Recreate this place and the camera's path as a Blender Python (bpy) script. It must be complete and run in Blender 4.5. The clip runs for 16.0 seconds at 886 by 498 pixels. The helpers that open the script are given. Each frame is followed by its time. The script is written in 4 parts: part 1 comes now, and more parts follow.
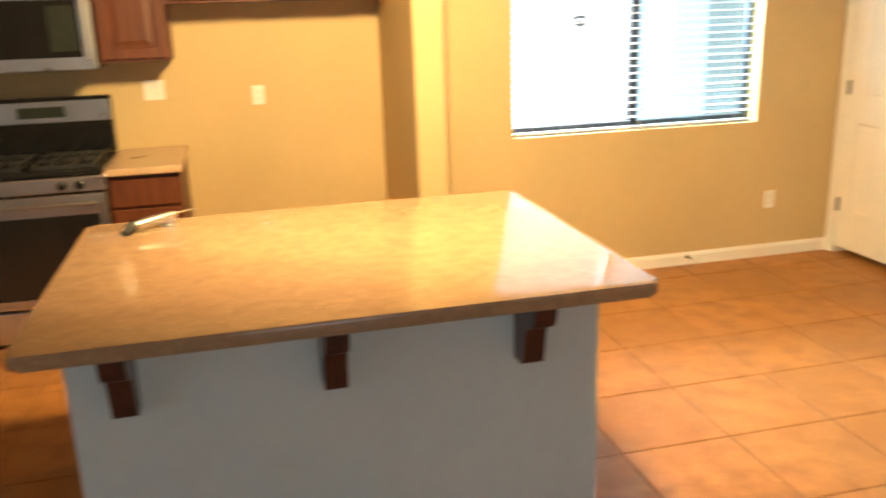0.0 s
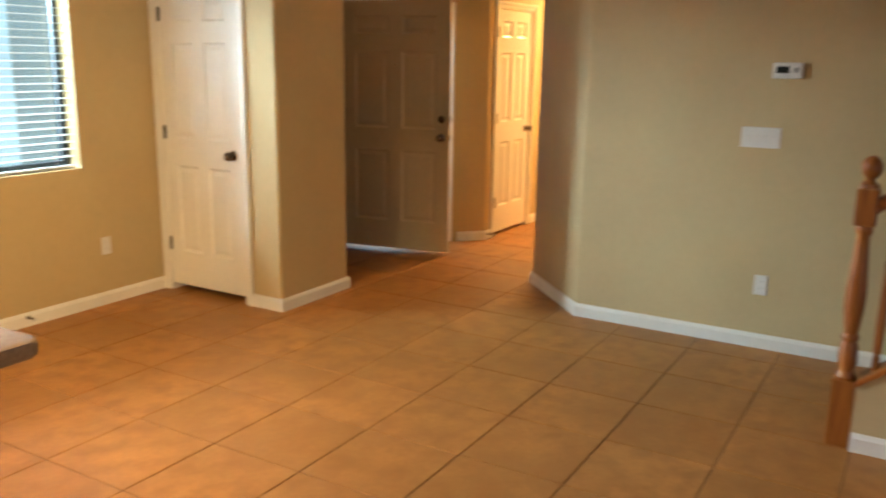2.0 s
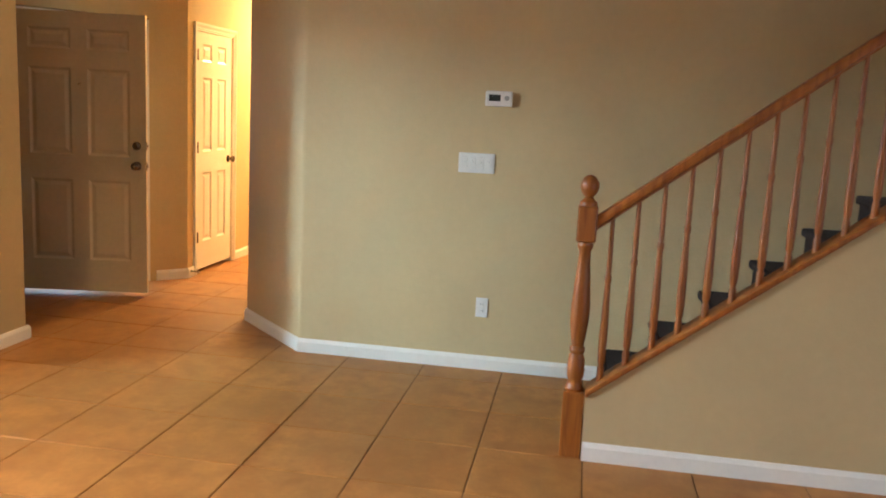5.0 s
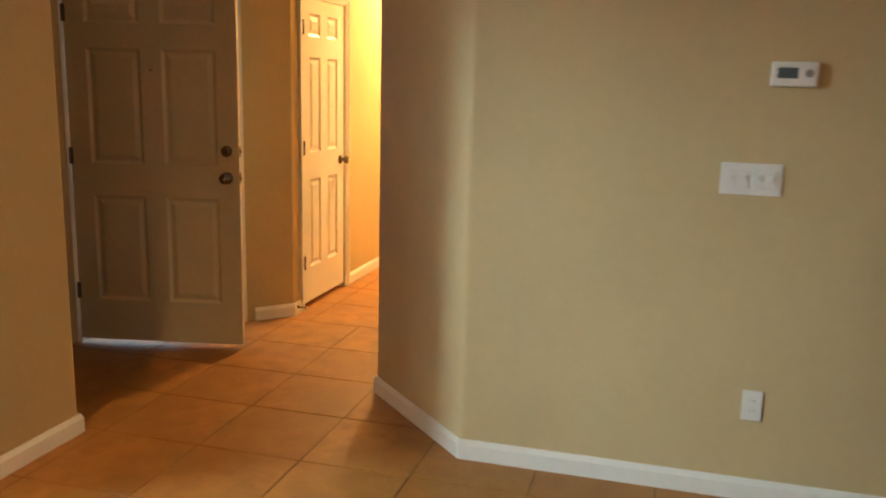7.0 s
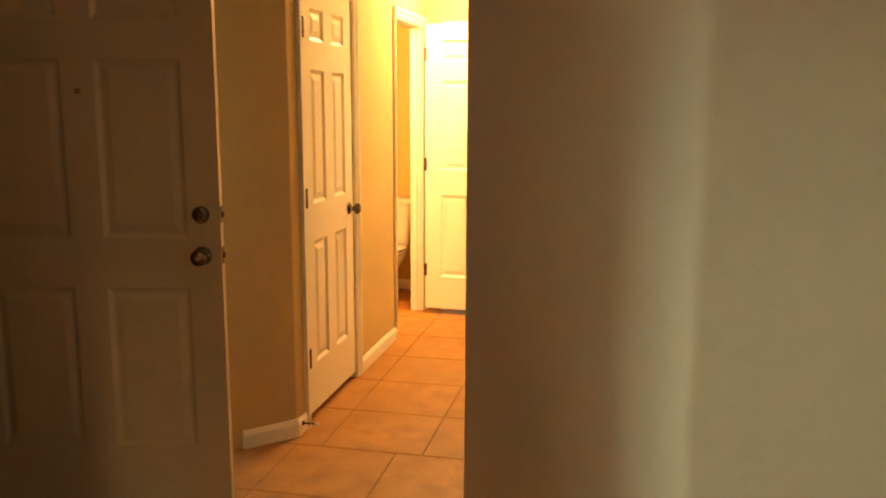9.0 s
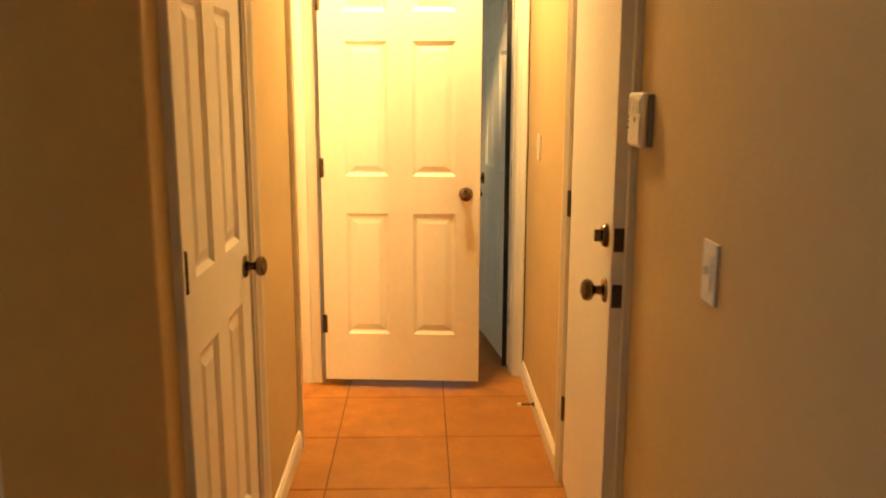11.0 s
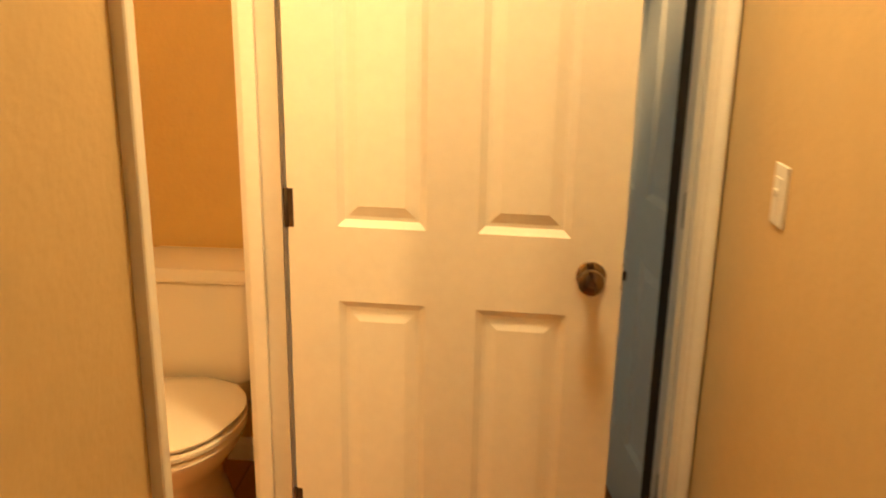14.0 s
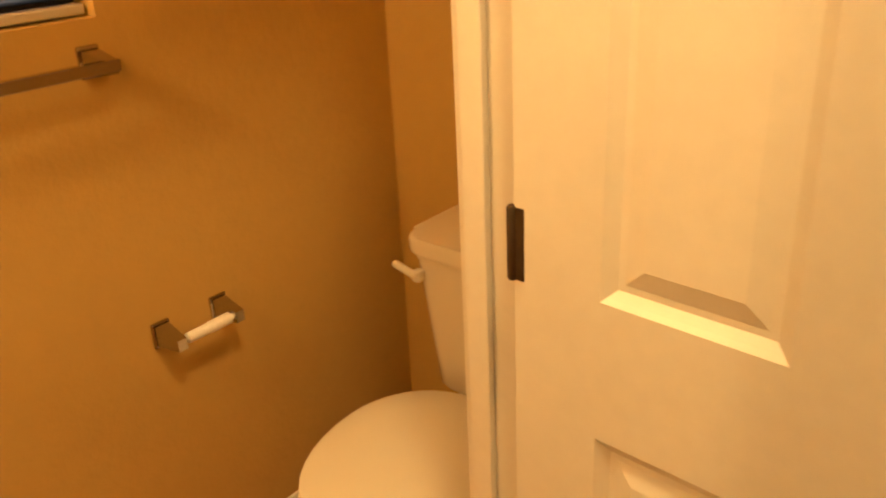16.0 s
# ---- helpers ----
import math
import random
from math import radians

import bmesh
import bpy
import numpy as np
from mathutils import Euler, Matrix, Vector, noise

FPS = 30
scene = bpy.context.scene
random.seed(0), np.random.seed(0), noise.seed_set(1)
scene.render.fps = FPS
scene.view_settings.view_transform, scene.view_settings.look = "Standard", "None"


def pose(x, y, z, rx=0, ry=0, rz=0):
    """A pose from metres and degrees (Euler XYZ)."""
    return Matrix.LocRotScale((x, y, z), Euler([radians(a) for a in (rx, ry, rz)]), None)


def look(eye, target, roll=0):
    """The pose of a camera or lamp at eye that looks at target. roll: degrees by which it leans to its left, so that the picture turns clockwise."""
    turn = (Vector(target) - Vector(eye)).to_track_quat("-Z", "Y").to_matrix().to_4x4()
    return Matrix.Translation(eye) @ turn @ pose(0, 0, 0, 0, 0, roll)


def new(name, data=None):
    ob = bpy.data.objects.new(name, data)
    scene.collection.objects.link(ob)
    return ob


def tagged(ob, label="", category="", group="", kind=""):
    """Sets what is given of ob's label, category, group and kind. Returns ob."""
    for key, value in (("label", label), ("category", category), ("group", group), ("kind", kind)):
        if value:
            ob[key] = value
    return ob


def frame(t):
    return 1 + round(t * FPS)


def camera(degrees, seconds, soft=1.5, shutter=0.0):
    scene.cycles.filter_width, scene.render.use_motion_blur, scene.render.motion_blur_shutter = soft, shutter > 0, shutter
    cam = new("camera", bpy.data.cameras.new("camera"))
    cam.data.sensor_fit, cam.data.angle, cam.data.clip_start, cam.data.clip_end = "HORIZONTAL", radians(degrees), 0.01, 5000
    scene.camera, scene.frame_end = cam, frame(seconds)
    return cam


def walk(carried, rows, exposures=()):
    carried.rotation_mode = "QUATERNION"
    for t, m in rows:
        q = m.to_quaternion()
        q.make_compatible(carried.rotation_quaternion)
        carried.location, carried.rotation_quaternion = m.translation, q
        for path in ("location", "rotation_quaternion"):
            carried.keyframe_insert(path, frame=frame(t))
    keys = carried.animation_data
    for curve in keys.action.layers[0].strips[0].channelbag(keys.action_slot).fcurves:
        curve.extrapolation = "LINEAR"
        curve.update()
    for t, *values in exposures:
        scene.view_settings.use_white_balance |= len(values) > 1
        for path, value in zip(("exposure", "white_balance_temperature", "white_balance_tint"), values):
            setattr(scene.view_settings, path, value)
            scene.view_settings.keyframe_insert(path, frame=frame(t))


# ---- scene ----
cam = camera(56.0, 16.0, soft=1.9, shutter=0.5)
PATH = [
    (0, (0.227, -0.192, 1.65), (0.678, 1.676, 1.097), -1.9),
    (0.5, (0.309, -0.165, 1.646), (1.125, 1.58, 1.108), -1.2),
    (1, (0.303, -0.141, 1.656), (1.486, 1.384, 1.131), 0.1),
    (1.5, (0.299, 0.024, 1.565), (1.781, 1.279, 1.085), 0.1),
    (2, (0.139, -0.055, 1.6), (1.821, 0.931, 1.153), 0.9),
    (2.5, (0.083, 0.032, 1.568), (1.914, 0.736, 1.176), 1.9),
    (3, (-0.018, 0.112, 1.561), (1.91, 0.518, 1.22), 2.8),
    (3.2, (-0.051, 0.09, 1.582), (1.896, 0.405, 1.251), 2.7),
    (5.3, (0.522, 0.26, 1.462), (2.471, 0.572, 1.138), 3.0),
    (5.5, (0.705, 0.332, 1.457), (2.647, 0.677, 1.126), 2.8),
    (6, (1.125, 0.539, 1.455), (3.048, 0.96, 1.103), 2.1),
    (6.5, (1.527, 0.772, 1.478), (3.431, 1.251, 1.1), 1.5),
    (7, (1.898, 1.038, 1.498), (3.79, 1.559, 1.112), 1.4),
    (7.5, (2.258, 1.168, 1.501), (4.127, 1.769, 1.12), 0.9),
    (8, (2.628, 1.411, 1.465), (4.498, 2.028, 1.112), 0.3),
    (8.5, (2.938, 1.636, 1.466), (4.83, 2.19, 1.13), -0.3),
    (9, (3.304, 1.941, 1.497), (5.23, 2.36, 1.157), 0.2),
    (9.2, (3.478, 2.062, 1.491), (5.414, 2.438, 1.156), 0.2),
    (11.3, (5.401, 2.907, 1.464), (7.36, 2.804, 1.07), 0.7),
    (11.5, (5.562, 2.925, 1.463), (7.518, 2.796, 1.066), 1.2),
    (12, (5.894, 2.976, 1.458), (7.843, 2.794, 1.049), 1.9),
    (12.5, (6.171, 2.963, 1.47), (8.116, 2.782, 1.042), 1.7),
    (13, (6.474, 2.915, 1.462), (8.422, 2.794, 1.025), 1.6),
    (13.5, (6.879, 2.879, 1.426), (8.832, 2.859, 0.992), 1.4),
    (14, (7.274, 2.848, 1.514), (9.193, 2.983, 0.966), 1.0),
    (14.5, (7.587, 2.858, 1.566), (9.452, 3.168, 0.915), 0.8),
    (15, (7.791, 2.846, 1.563), (9.579, 3.409, 0.866), 1.5),
    (15.5, (8.061, 2.805, 1.557), (9.676, 3.674, 0.758), -0.9),
    (16, (8.364, 2.836, 1.47), (9.759, 4.009, 0.647), -2.8),
]
walk(cam, [(t, look(e, a, r)) for t, e, a, r in PATH],
     [(0, 0.3, 6600, 10), (0.5, -0.4, 6700, 10), (1.1, -0.75, 6800, 10), (1.7, -0.5, 6700, 10), (2.2, -0.15, 6500, 10), (2.8, 0.15, 5900, 9), (3.2, 0.25, 5600, 8), (5.3, 0.05, 6300, 10),
      (6.0, -0.15, 6900, 10), (7.0, -0.4, 6900, 10), (8.0, -0.5, 6800, 10), (9.2, -0.9, 7600, 10), (11.3, -1.5, 6900, 10), (13.0, -1.85, 6500, 10), (14.5, -2.15, 6400, 10), (16.0, -2.45, 6900, 12)])

# ---------- world, sun, large lights ----------
world = bpy.data.worlds.new("sky")
world.use_nodes = True
scene.world = world
wn = world.node_tree
sky = wn.nodes.new("ShaderNodeTexSky")
sky.sky_type, sky.sun_disc = "NISHITA", False
sky.sun_elevation, sky.sun_rotation = radians(52), radians(200)
wn.links.new(sky.outputs["Color"], wn.nodes["Background"].inputs["Color"])
wn.nodes["Background"].inputs["Strength"].default_value = 0.12
sun = new("sun", bpy.data.lights.new("sun", "SUN"))
sun.data.energy, sun.data.angle, sun.data.color = 4.0, radians(0.5), (1.0, 0.95, 0.86)
sun.matrix_world = look((0, 0, 20), (3.0, 8.0, 0))


def area(name, m, sx, sy, watts, colour):
    ob = new(name, bpy.data.lights.new(name, "AREA"))
    ob.data.shape, ob.data.size, ob.data.size_y = "RECTANGLE", sx, sy
    ob.data.energy, ob.data.color = watts, colour
    ob.matrix_world = m
    return ob


def bulb(name, place, watts, colour, radius=0.06):
    ob = new(name, bpy.data.lights.new(name, "POINT"))
    ob.data.energy, ob.data.color, ob.data.shadow_soft_size = watts, colour, radius
    ob.location = place
    return ob


DAY = (0.74, 0.88, 1.0)
WARM = (1.0, 0.65, 0.265)
area("daylight_patio_door", look((0.9, -3.96, 1.15), (1.4, 3.0, 0.9)), 2.3, 2.0, 25, DAY)
area("daylight_west_window", look((-3.26, -0.6, 1.5), (4.0, 0.4, 0.8)), 1.9, 1.3, 6, DAY)
area("daylight_front_window", look((2.49, 4.70, 1.51), (2.49, 0.0, 1.51)), 1.38, 1.21, 4.0, DAY)
area("daylight_front_door", look((6.45, 4.25, 1.1), (5.8, 3.6, 0.6)), 0.9, 1.9, 17, (0.52, 0.79, 1.0))
# unseen lamp added outdoors; throws skylight through the window onto the stair wall
area("daylight_fill_north", look((1.75, 7.0, 2.75), (4.6, 1.9, 0.8)), 0.8, 1.2, 1350, (0.80, 0.90, 1.0))
area("daylight_bedroom_window", look((11.9, 1.6, 1.5), (9.6, 2.8, 0.9)), 1.5, 1.3, 120, (0.45, 0.74, 1.0))
kitchen = new("kitchen_lamp_light", bpy.data.lights.new("kitchen_lamp_light", "SPOT"))
kitchen.data.energy, kitchen.data.color, kitchen.data.shadow_soft_size = 460, (1.0, 0.71, 0.32), 0.16
kitchen.data.spot_size, kitchen.data.spot_blend = radians(146), 0.8
kitchen.matrix_world = look((0.85, 2.30, 2.50), (0.95, 3.7, 0.85))
hall = area("hall_lamp_light", look((8.66, 2.84, 2.61), (8.66, 2.84, 0.0)), 0.24, 0.24, 150, WARM)
hall.data.shape = "DISK"
for y in (3.78, 4.04):
    bulb("vanity_bulb_light", (7.90, y, 2.02), 155, (1.0, 0.60, 0.22), 0.03)

# ---------- materials ----------


def material(name, colour, rough=0.6, metal=0.0, vary=0.12, scale=6.0, bump=0.0, bump_scale=60.0, fine=0.05, coat=0.0, per_object=0.0, spec=0.5, dark=None):
    """A surface with colour that varies at two scales, and fine relief."""
    m = bpy.data.materials.new(name)
    m.use_nodes = True
    nt = m.node_tree
    b = nt.nodes["Principled BSDF"]
    b.inputs["Roughness"].default_value, b.inputs["Metallic"].default_value = rough, metal
    b.inputs["Coat Weight"].default_value, b.inputs["Specular IOR Level"].default_value = coat, spec
    tc = nt.nodes.new("ShaderNodeTexCoord")
    geo = nt.nodes.new("ShaderNodeNewGeometry")
    n1 = nt.nodes.new("ShaderNodeTexNoise")
    n1.inputs["Scale"].default_value, n1.inputs["Detail"].default_value = scale, 5.0
    n2 = nt.nodes.new("ShaderNodeTexNoise")
    n2.inputs["Scale"].default_value, n2.inputs["Detail"].default_value = scale * 14, 3.0
    for n in (n1, n2):
        nt.links.new(geo.outputs["Position"], n.inputs["Vector"])
    r1 = nt.nodes.new("ShaderNodeMapRange")
    r1.inputs["From Min"].default_value, r1.inputs["From Max"].default_value = 0.3, 0.7
    r1.inputs["To Min"].default_value, r1.inputs["To Max"].default_value = 1 - vary, 1 + vary
    nt.links.new(n1.outputs["Fac"], r1.inputs["Value"])
    r2 = nt.nodes.new("ShaderNodeMapRange")
    r2.inputs["From Min"].default_value, r2.inputs["From Max"].default_value = 0.3, 0.7
    r2.inputs["To Min"].default_value, r2.inputs["To Max"].default_value = 1 - fine, 1 + fine
    nt.links.new(n2.outputs["Fac"], r2.inputs["Value"])
    mul = nt.nodes.new("ShaderNodeMath")
    mul.operation = "MULTIPLY"
    nt.links.new(r1.outputs["Result"], mul.inputs[0])
    nt.links.new(r2.outputs["Result"], mul.inputs[1])
    value = mul
    if per_object:
        oi = nt.nodes.new("ShaderNodeObjectInfo")
        r3 = nt.nodes.new("ShaderNodeMapRange")
        r3.inputs["To Min"].default_value, r3.inputs["To Max"].default_value = 1 - per_object, 1 + per_object
        nt.links.new(oi.outputs["Random"], r3.inputs["Value"])
        value = nt.nodes.new("ShaderNodeMath")
        value.operation = "MULTIPLY"
        nt.links.new(mul.outputs[0], value.inputs[0])
        nt.links.new(r3.outputs["Result"], value.inputs[1])
    hsv = nt.nodes.new("ShaderNodeHueSaturation")
    hsv.inputs["Color"].default_value = (*colour, 1)
    nt.links.new(value.outputs[0], hsv.inputs["Value"])
    out = hsv.outputs["Color"]
    if dark is not None:
        mix = nt.nodes.new("ShaderNodeMix")
        mix.data_type = "RGBA"
        n3 = nt.nodes.new("ShaderNodeTexNoise")
        n3.inputs["Scale"].default_value, n3.inputs["Detail"].default_value = scale * 3, 8.0
        nt.links.new(geo.outputs["Position"], n3.inputs["Vector"])
        r4 = nt.nodes.new("ShaderNodeMapRange")
        r4.inputs["From Min"].default_value, r4.inputs["From Max"].default_value = 0.42, 0.68
        nt.links.new(n3.outputs["Fac"], r4.inputs["Value"])
        nt.links.new(r4.outputs["Result"], mix.inputs[0])
        nt.links.new(out, mix.inputs[6])
        mix.inputs[7].default_value = (*dark, 1)
        out = mix.outputs[2]
    nt.links.new(out, b.inputs["Base Color"])
    rr = nt.nodes.new("ShaderNodeMapRange")
    rr.inputs["To Min"].default_value, rr.inputs["To Max"].default_value = max(0.02, rough - 0.08), min(1.0, rough + 0.08)
    nt.links.new(n1.outputs["Fac"], rr.inputs["Value"])
    nt.links.new(rr.outputs["Result"], b.inputs["Roughness"])
    if bump:
        n4 = nt.nodes.new("ShaderNodeTexNoise")
        n4.inputs["Scale"].default_value, n4.inputs["Detail"].default_value = bump_scale, 3.0
        nt.links.new(geo.outputs["Position"], n4.inputs["Vector"])
        bp = nt.nodes.new("ShaderNodeBump")
        bp.inputs["Strength"].default_value, bp.inputs["Distance"].default_value = bump, 0.003
        nt.links.new(n4.outputs["Fac"], bp.inputs["Height"])
        nt.links.new(bp.outputs["Normal"], b.inputs["Normal"])
    return m


def wood(name, light, deep, rough=0.35, coat=0.3, axis=2):
    """Stained wood with grain along one axis."""
    m = bpy.data.materials.new(name)
    m.use_nodes = True
    nt = m.node_tree
    b = nt.nodes["Principled BSDF"]
    b.inputs["Roughness"].default_value, b.inputs["Coat Weight"].default_value = rough, coat
    b.inputs["Coat Roughness"].default_value = 0.25
    geo = nt.nodes.new("ShaderNodeNewGeometry")
    mp = nt.nodes.new("ShaderNodeMapping")
    s = [38.0, 38.0, 38.0]
    s[axis] = 3.0
    mp.inputs["Scale"].default_value = s
    nt.links.new(geo.outputs["Position"], mp.inputs["Vector"])
    n = nt.nodes.new("ShaderNodeTexNoise")
    n.inputs["Scale"].default_value, n.inputs["Detail"].default_value, n.inputs["Distortion"].default_value = 1.0, 6.0, 0.6
    nt.links.new(mp.outputs["Vector"], n.inputs["Vector"])
    ramp = nt.nodes.new("ShaderNodeValToRGB")
    ramp.color_ramp.elements[0].position, ramp.color_ramp.elements[1].position = 0.32, 0.68
    ramp.color_ramp.elements[0].color, ramp.color_ramp.elements[1].color = (*deep, 1), (*light, 1)
    nt.links.new(n.outputs["Fac"], ramp.inputs["Fac"])
    nt.links.new(ramp.outputs["Color"], b.inputs["Base Color"])
    bp = nt.nodes.new("ShaderNodeBump")
    bp.inputs["Strength"].default_value, bp.inputs["Distance"].default_value = 0.12, 0.002
    nt.links.new(n.outputs["Fac"], bp.inputs["Height"])
    nt.links.new(bp.outputs["Normal"], b.inputs["Normal"])
    return m


def glass(name, tint=(1, 1, 1)):
    m = bpy.data.materials.new(name)
    m.use_nodes = True
    b = m.node_tree.nodes["Principled BSDF"]
    b.inputs["Base Color"].default_value = (*tint, 1)
    b.inputs["Transmission Weight"].default_value, b.inputs["Roughness"].default_value, b.inputs["IOR"].default_value = 1.0, 0.0, 1.45
    return m


def glow(name, colour, strength):
    m = bpy.data.materials.new(name)
    m.use_nodes = True
    b = m.node_tree.nodes["Principled BSDF"]
    b.inputs["Base Color"].default_value = (*colour, 1)
    b.inputs["Emission Color"].default_value = (*colour, 1)
    b.inputs["Emission Strength"].default_value = strength
    return m


M_WALL = material("beige_wall_paint", (0.565, 0.42, 0.215), 0.75, vary=0.05, scale=1.6, bump=0.42, bump_scale=62, fine=0.02)
# same beige as M_WALL, with the orange lamplight put into the colour
M_BATH = material("warm_lit_bathroom_wall", (0.56, 0.38, 0.13), 0.72, vary=0.06, scale=1.6, bump=0.42, bump_scale=62, fine=0.02)
M_CEIL = material("ceiling_paint", (0.74, 0.70, 0.62), 0.85, vary=0.04, scale=2, bump=0.5, bump_scale=40)
M_TRIM = material("white_trim_paint", (0.84, 0.80, 0.72), 0.42, vary=0.04, scale=3, fine=0.02, bump=0.05, bump_scale=50)
M_DOOR = material("white_door_paint", (0.86, 0.82, 0.74), 0.36, vary=0.03, scale=2.5, fine=0.02, bump=0.08, bump_scale=90)
# white door paint with the dim foyer's shade put into the colour
M_FDOOR = material("shaded_door_paint", (0.58, 0.46, 0.28), 0.45, vary=0.06, scale=2.5, fine=0.03, bump=0.08, bump_scale=90)
M_TILE = material("terracotta_tile", (0.385, 0.168, 0.042), 0.48, vary=0.14, scale=2.6, fine=0.06, bump=0.12, bump_scale=25, per_object=0.08, dark=(0.315, 0.128, 0.031), spec=0.35)
M_GROUT = material("brown_grout", (0.14, 0.07, 0.033), 0.9, vary=0.2, scale=8)
M_GRANITE = material("speckled_stone_counter", (0.38, 0.235, 0.13), 0.07, vary=0.05, scale=7, fine=0.16, coat=0.0, dark=(0.325, 0.20, 0.112))
M_OAK = wood("oak_stain", (0.37, 0.122, 0.016), (0.21, 0.056, 0.007), rough=0.42, coat=0.1)
M_CHERRY = wood("cherry_cabinet_wood", (0.145, 0.040, 0.012), (0.080, 0.019, 0.006), rough=0.5, coat=0.0)
M_CORBEL = wood("dark_corbel_wood", (0.085, 0.028, 0.015), (0.04, 0.013, 0.008))
M_STEEL = material("brushed_steel", (0.62, 0.62, 0.60), 0.30, 1.0, vary=0.05, scale=12)
M_BLACK = material("black_enamel", (0.012, 0.012, 0.013), 0.12, vary=0.2, scale=10, coat=0.3)
M_IRON = material("black_cast_iron", (0.02, 0.02, 0.02), 0.55, vary=0.3, scale=20)
M_NICKEL = material("satin_nickel", (0.18, 0.135, 0.10), 0.14, 1.0, vary=0.05, scale=20)
M_BRONZE = material("dark_hinge_bronze", (0.10, 0.075, 0.055), 0.42, 0.8, vary=0.2, scale=30)
M_CHROME = material("chrome", (0.46, 0.42, 0.37), 0.10, 1.0, vary=0.03, scale=20)
M_PLASTIC = material("ivory_plastic", (0.78, 0.76, 0.70), 0.38, vary=0.03, scale=12)
M_GREYPLASTIC = material("grey_plastic", (0.33, 0.32, 0.29), 0.5, vary=0.05, scale=12)
M_LCD = material("dark_display", (0.03, 0.035, 0.03), 0.15, vary=0.1, scale=20)
M_PORCELAIN = material("bone_porcelain", (0.80, 0.75, 0.64), 0.10, vary=0.012, scale=1.5, fine=0.0, coat=0.5)
M_CARPET = material("brown_carpet", (0.022, 0.010, 0.007), 0.95, vary=0.25, scale=14, bump=0.9, bump_scale=320, fine=0.25)
M_BLIND = material("white_blind_slat", (0.56, 0.545, 0.51), 0.5, vary=0.02, scale=3)
M_ALU = material("bronze_aluminium", (0.05, 0.055, 0.06), 0.4, 0.6, vary=0.1, scale=20)
M_GLASS = glass("window_glass")
M_STUCCO = material("pale_stucco", (0.215, 0.245, 0.26), 0.9, vary=0.06, scale=2, bump=0.6, bump_scale=30)
# stucco in shade: the cool shadow tone is put into the colour
M_STUCCO_BLUE = material("shaded_grey_stucco", (0.26, 0.315, 0.35), 0.9, vary=0.06, scale=2, bump=0.6, bump_scale=30)
M_CONCRETE = material("concrete_path", (0.40, 0.39, 0.37), 0.9, vary=0.12, scale=3, bump=0.5, bump_scale=60)
M_LAMPGLASS = glow("lit_lamp_glass", (1.0, 0.72, 0.38), 6.0)
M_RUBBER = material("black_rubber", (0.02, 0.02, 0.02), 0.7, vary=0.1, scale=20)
M_WHITEROLL = material("white_roller", (0.80, 0.78, 0.74), 0.45, vary=0.03, scale=12)

M_ISLAND = material("grey_beige_wall_paint", (0.64, 0.68, 0.64), 0.7, vary=0.05, scale=1.6, bump=0.5, bump_scale=34, fine=0.02)
M_COUNTER = material("tan_worktop", (0.52, 0.36, 0.22), 0.3, vary=0.08, scale=9, fine=0.2)

# ---------- mesh helpers ----------


def box(bm, x0, y0, z0, x1, y1, z1, bevel=0.0, seg=2):
    v = [bm.verts.new((x, y, z)) for x in (x0, x1) for y in (y0, y1) for z in (z0, z1)]
    fs = [bm.faces.new([v[i] for i in q]) for q in ((0, 1, 3, 2), (4, 6, 7, 5), (0, 4, 5, 1), (2, 3, 7, 6), (0, 2, 6, 4), (1, 5, 7, 3))]
    if bevel:
        es = list({e for f in fs for e in f.edges})
        bmesh.ops.bevel(bm, geom=es, offset=bevel, segments=seg, affect="EDGES", profile=0.5)
    return v


def obox(bm, m, x0, y0, z0, x1, y1, z1, bevel=0.0):
    """A box in the space of m."""
    tmp = bmesh.new()
    box(tmp, x0, y0, z0, x1, y1, z1, bevel)
    merge(bm, tmp, m)


def merge(bm, tmp, m=None):
    if m is not None:
        tmp.transform(m)
    me = bpy.data.meshes.new("tmp")
    tmp.to_mesh(me)
    tmp.free()
    bm.from_mesh(me)
    bpy.data.meshes.remove(me)


def prism(bm, pts, z0, z1):
    lo = [bm.verts.new((x, y, z0)) for x, y in pts]
    hi = [bm.verts.new((x, y, z1)) for x, y in pts]
    n = len(pts)
    bm.faces.new(lo[::-1]), bm.faces.new(hi)
    for i in range(n):
        bm.faces.new((lo[i], lo[(i + 1) % n], hi[(i + 1) % n], hi[i]))


def rounded(pts, radii, seg=6):
    """A plan outline whose corner i is rounded by radii[i]."""
    out, n = [], len(pts)
    for i, p in enumerate(pts):
        r = radii.get(i, 0)
        if not r:
            out.append(p)
            continue
        p = Vector(p)
        a, b = (Vector(pts[i - 1]) - p).normalized(), (Vector(pts[(i + 1) % n]) - p).normalized()
        half = a.angle(b) / 2
        d = r / math.tan(half)
        c = p + (a + b).normalized() * (r / math.sin(half))
        s, e = p + a * d - c, p + b * d - c
        for k in range(seg + 1):
            w = s.lerp(e, k / seg).normalized() * r
            out.append((c.x + w.x, c.y + w.y))
    return out


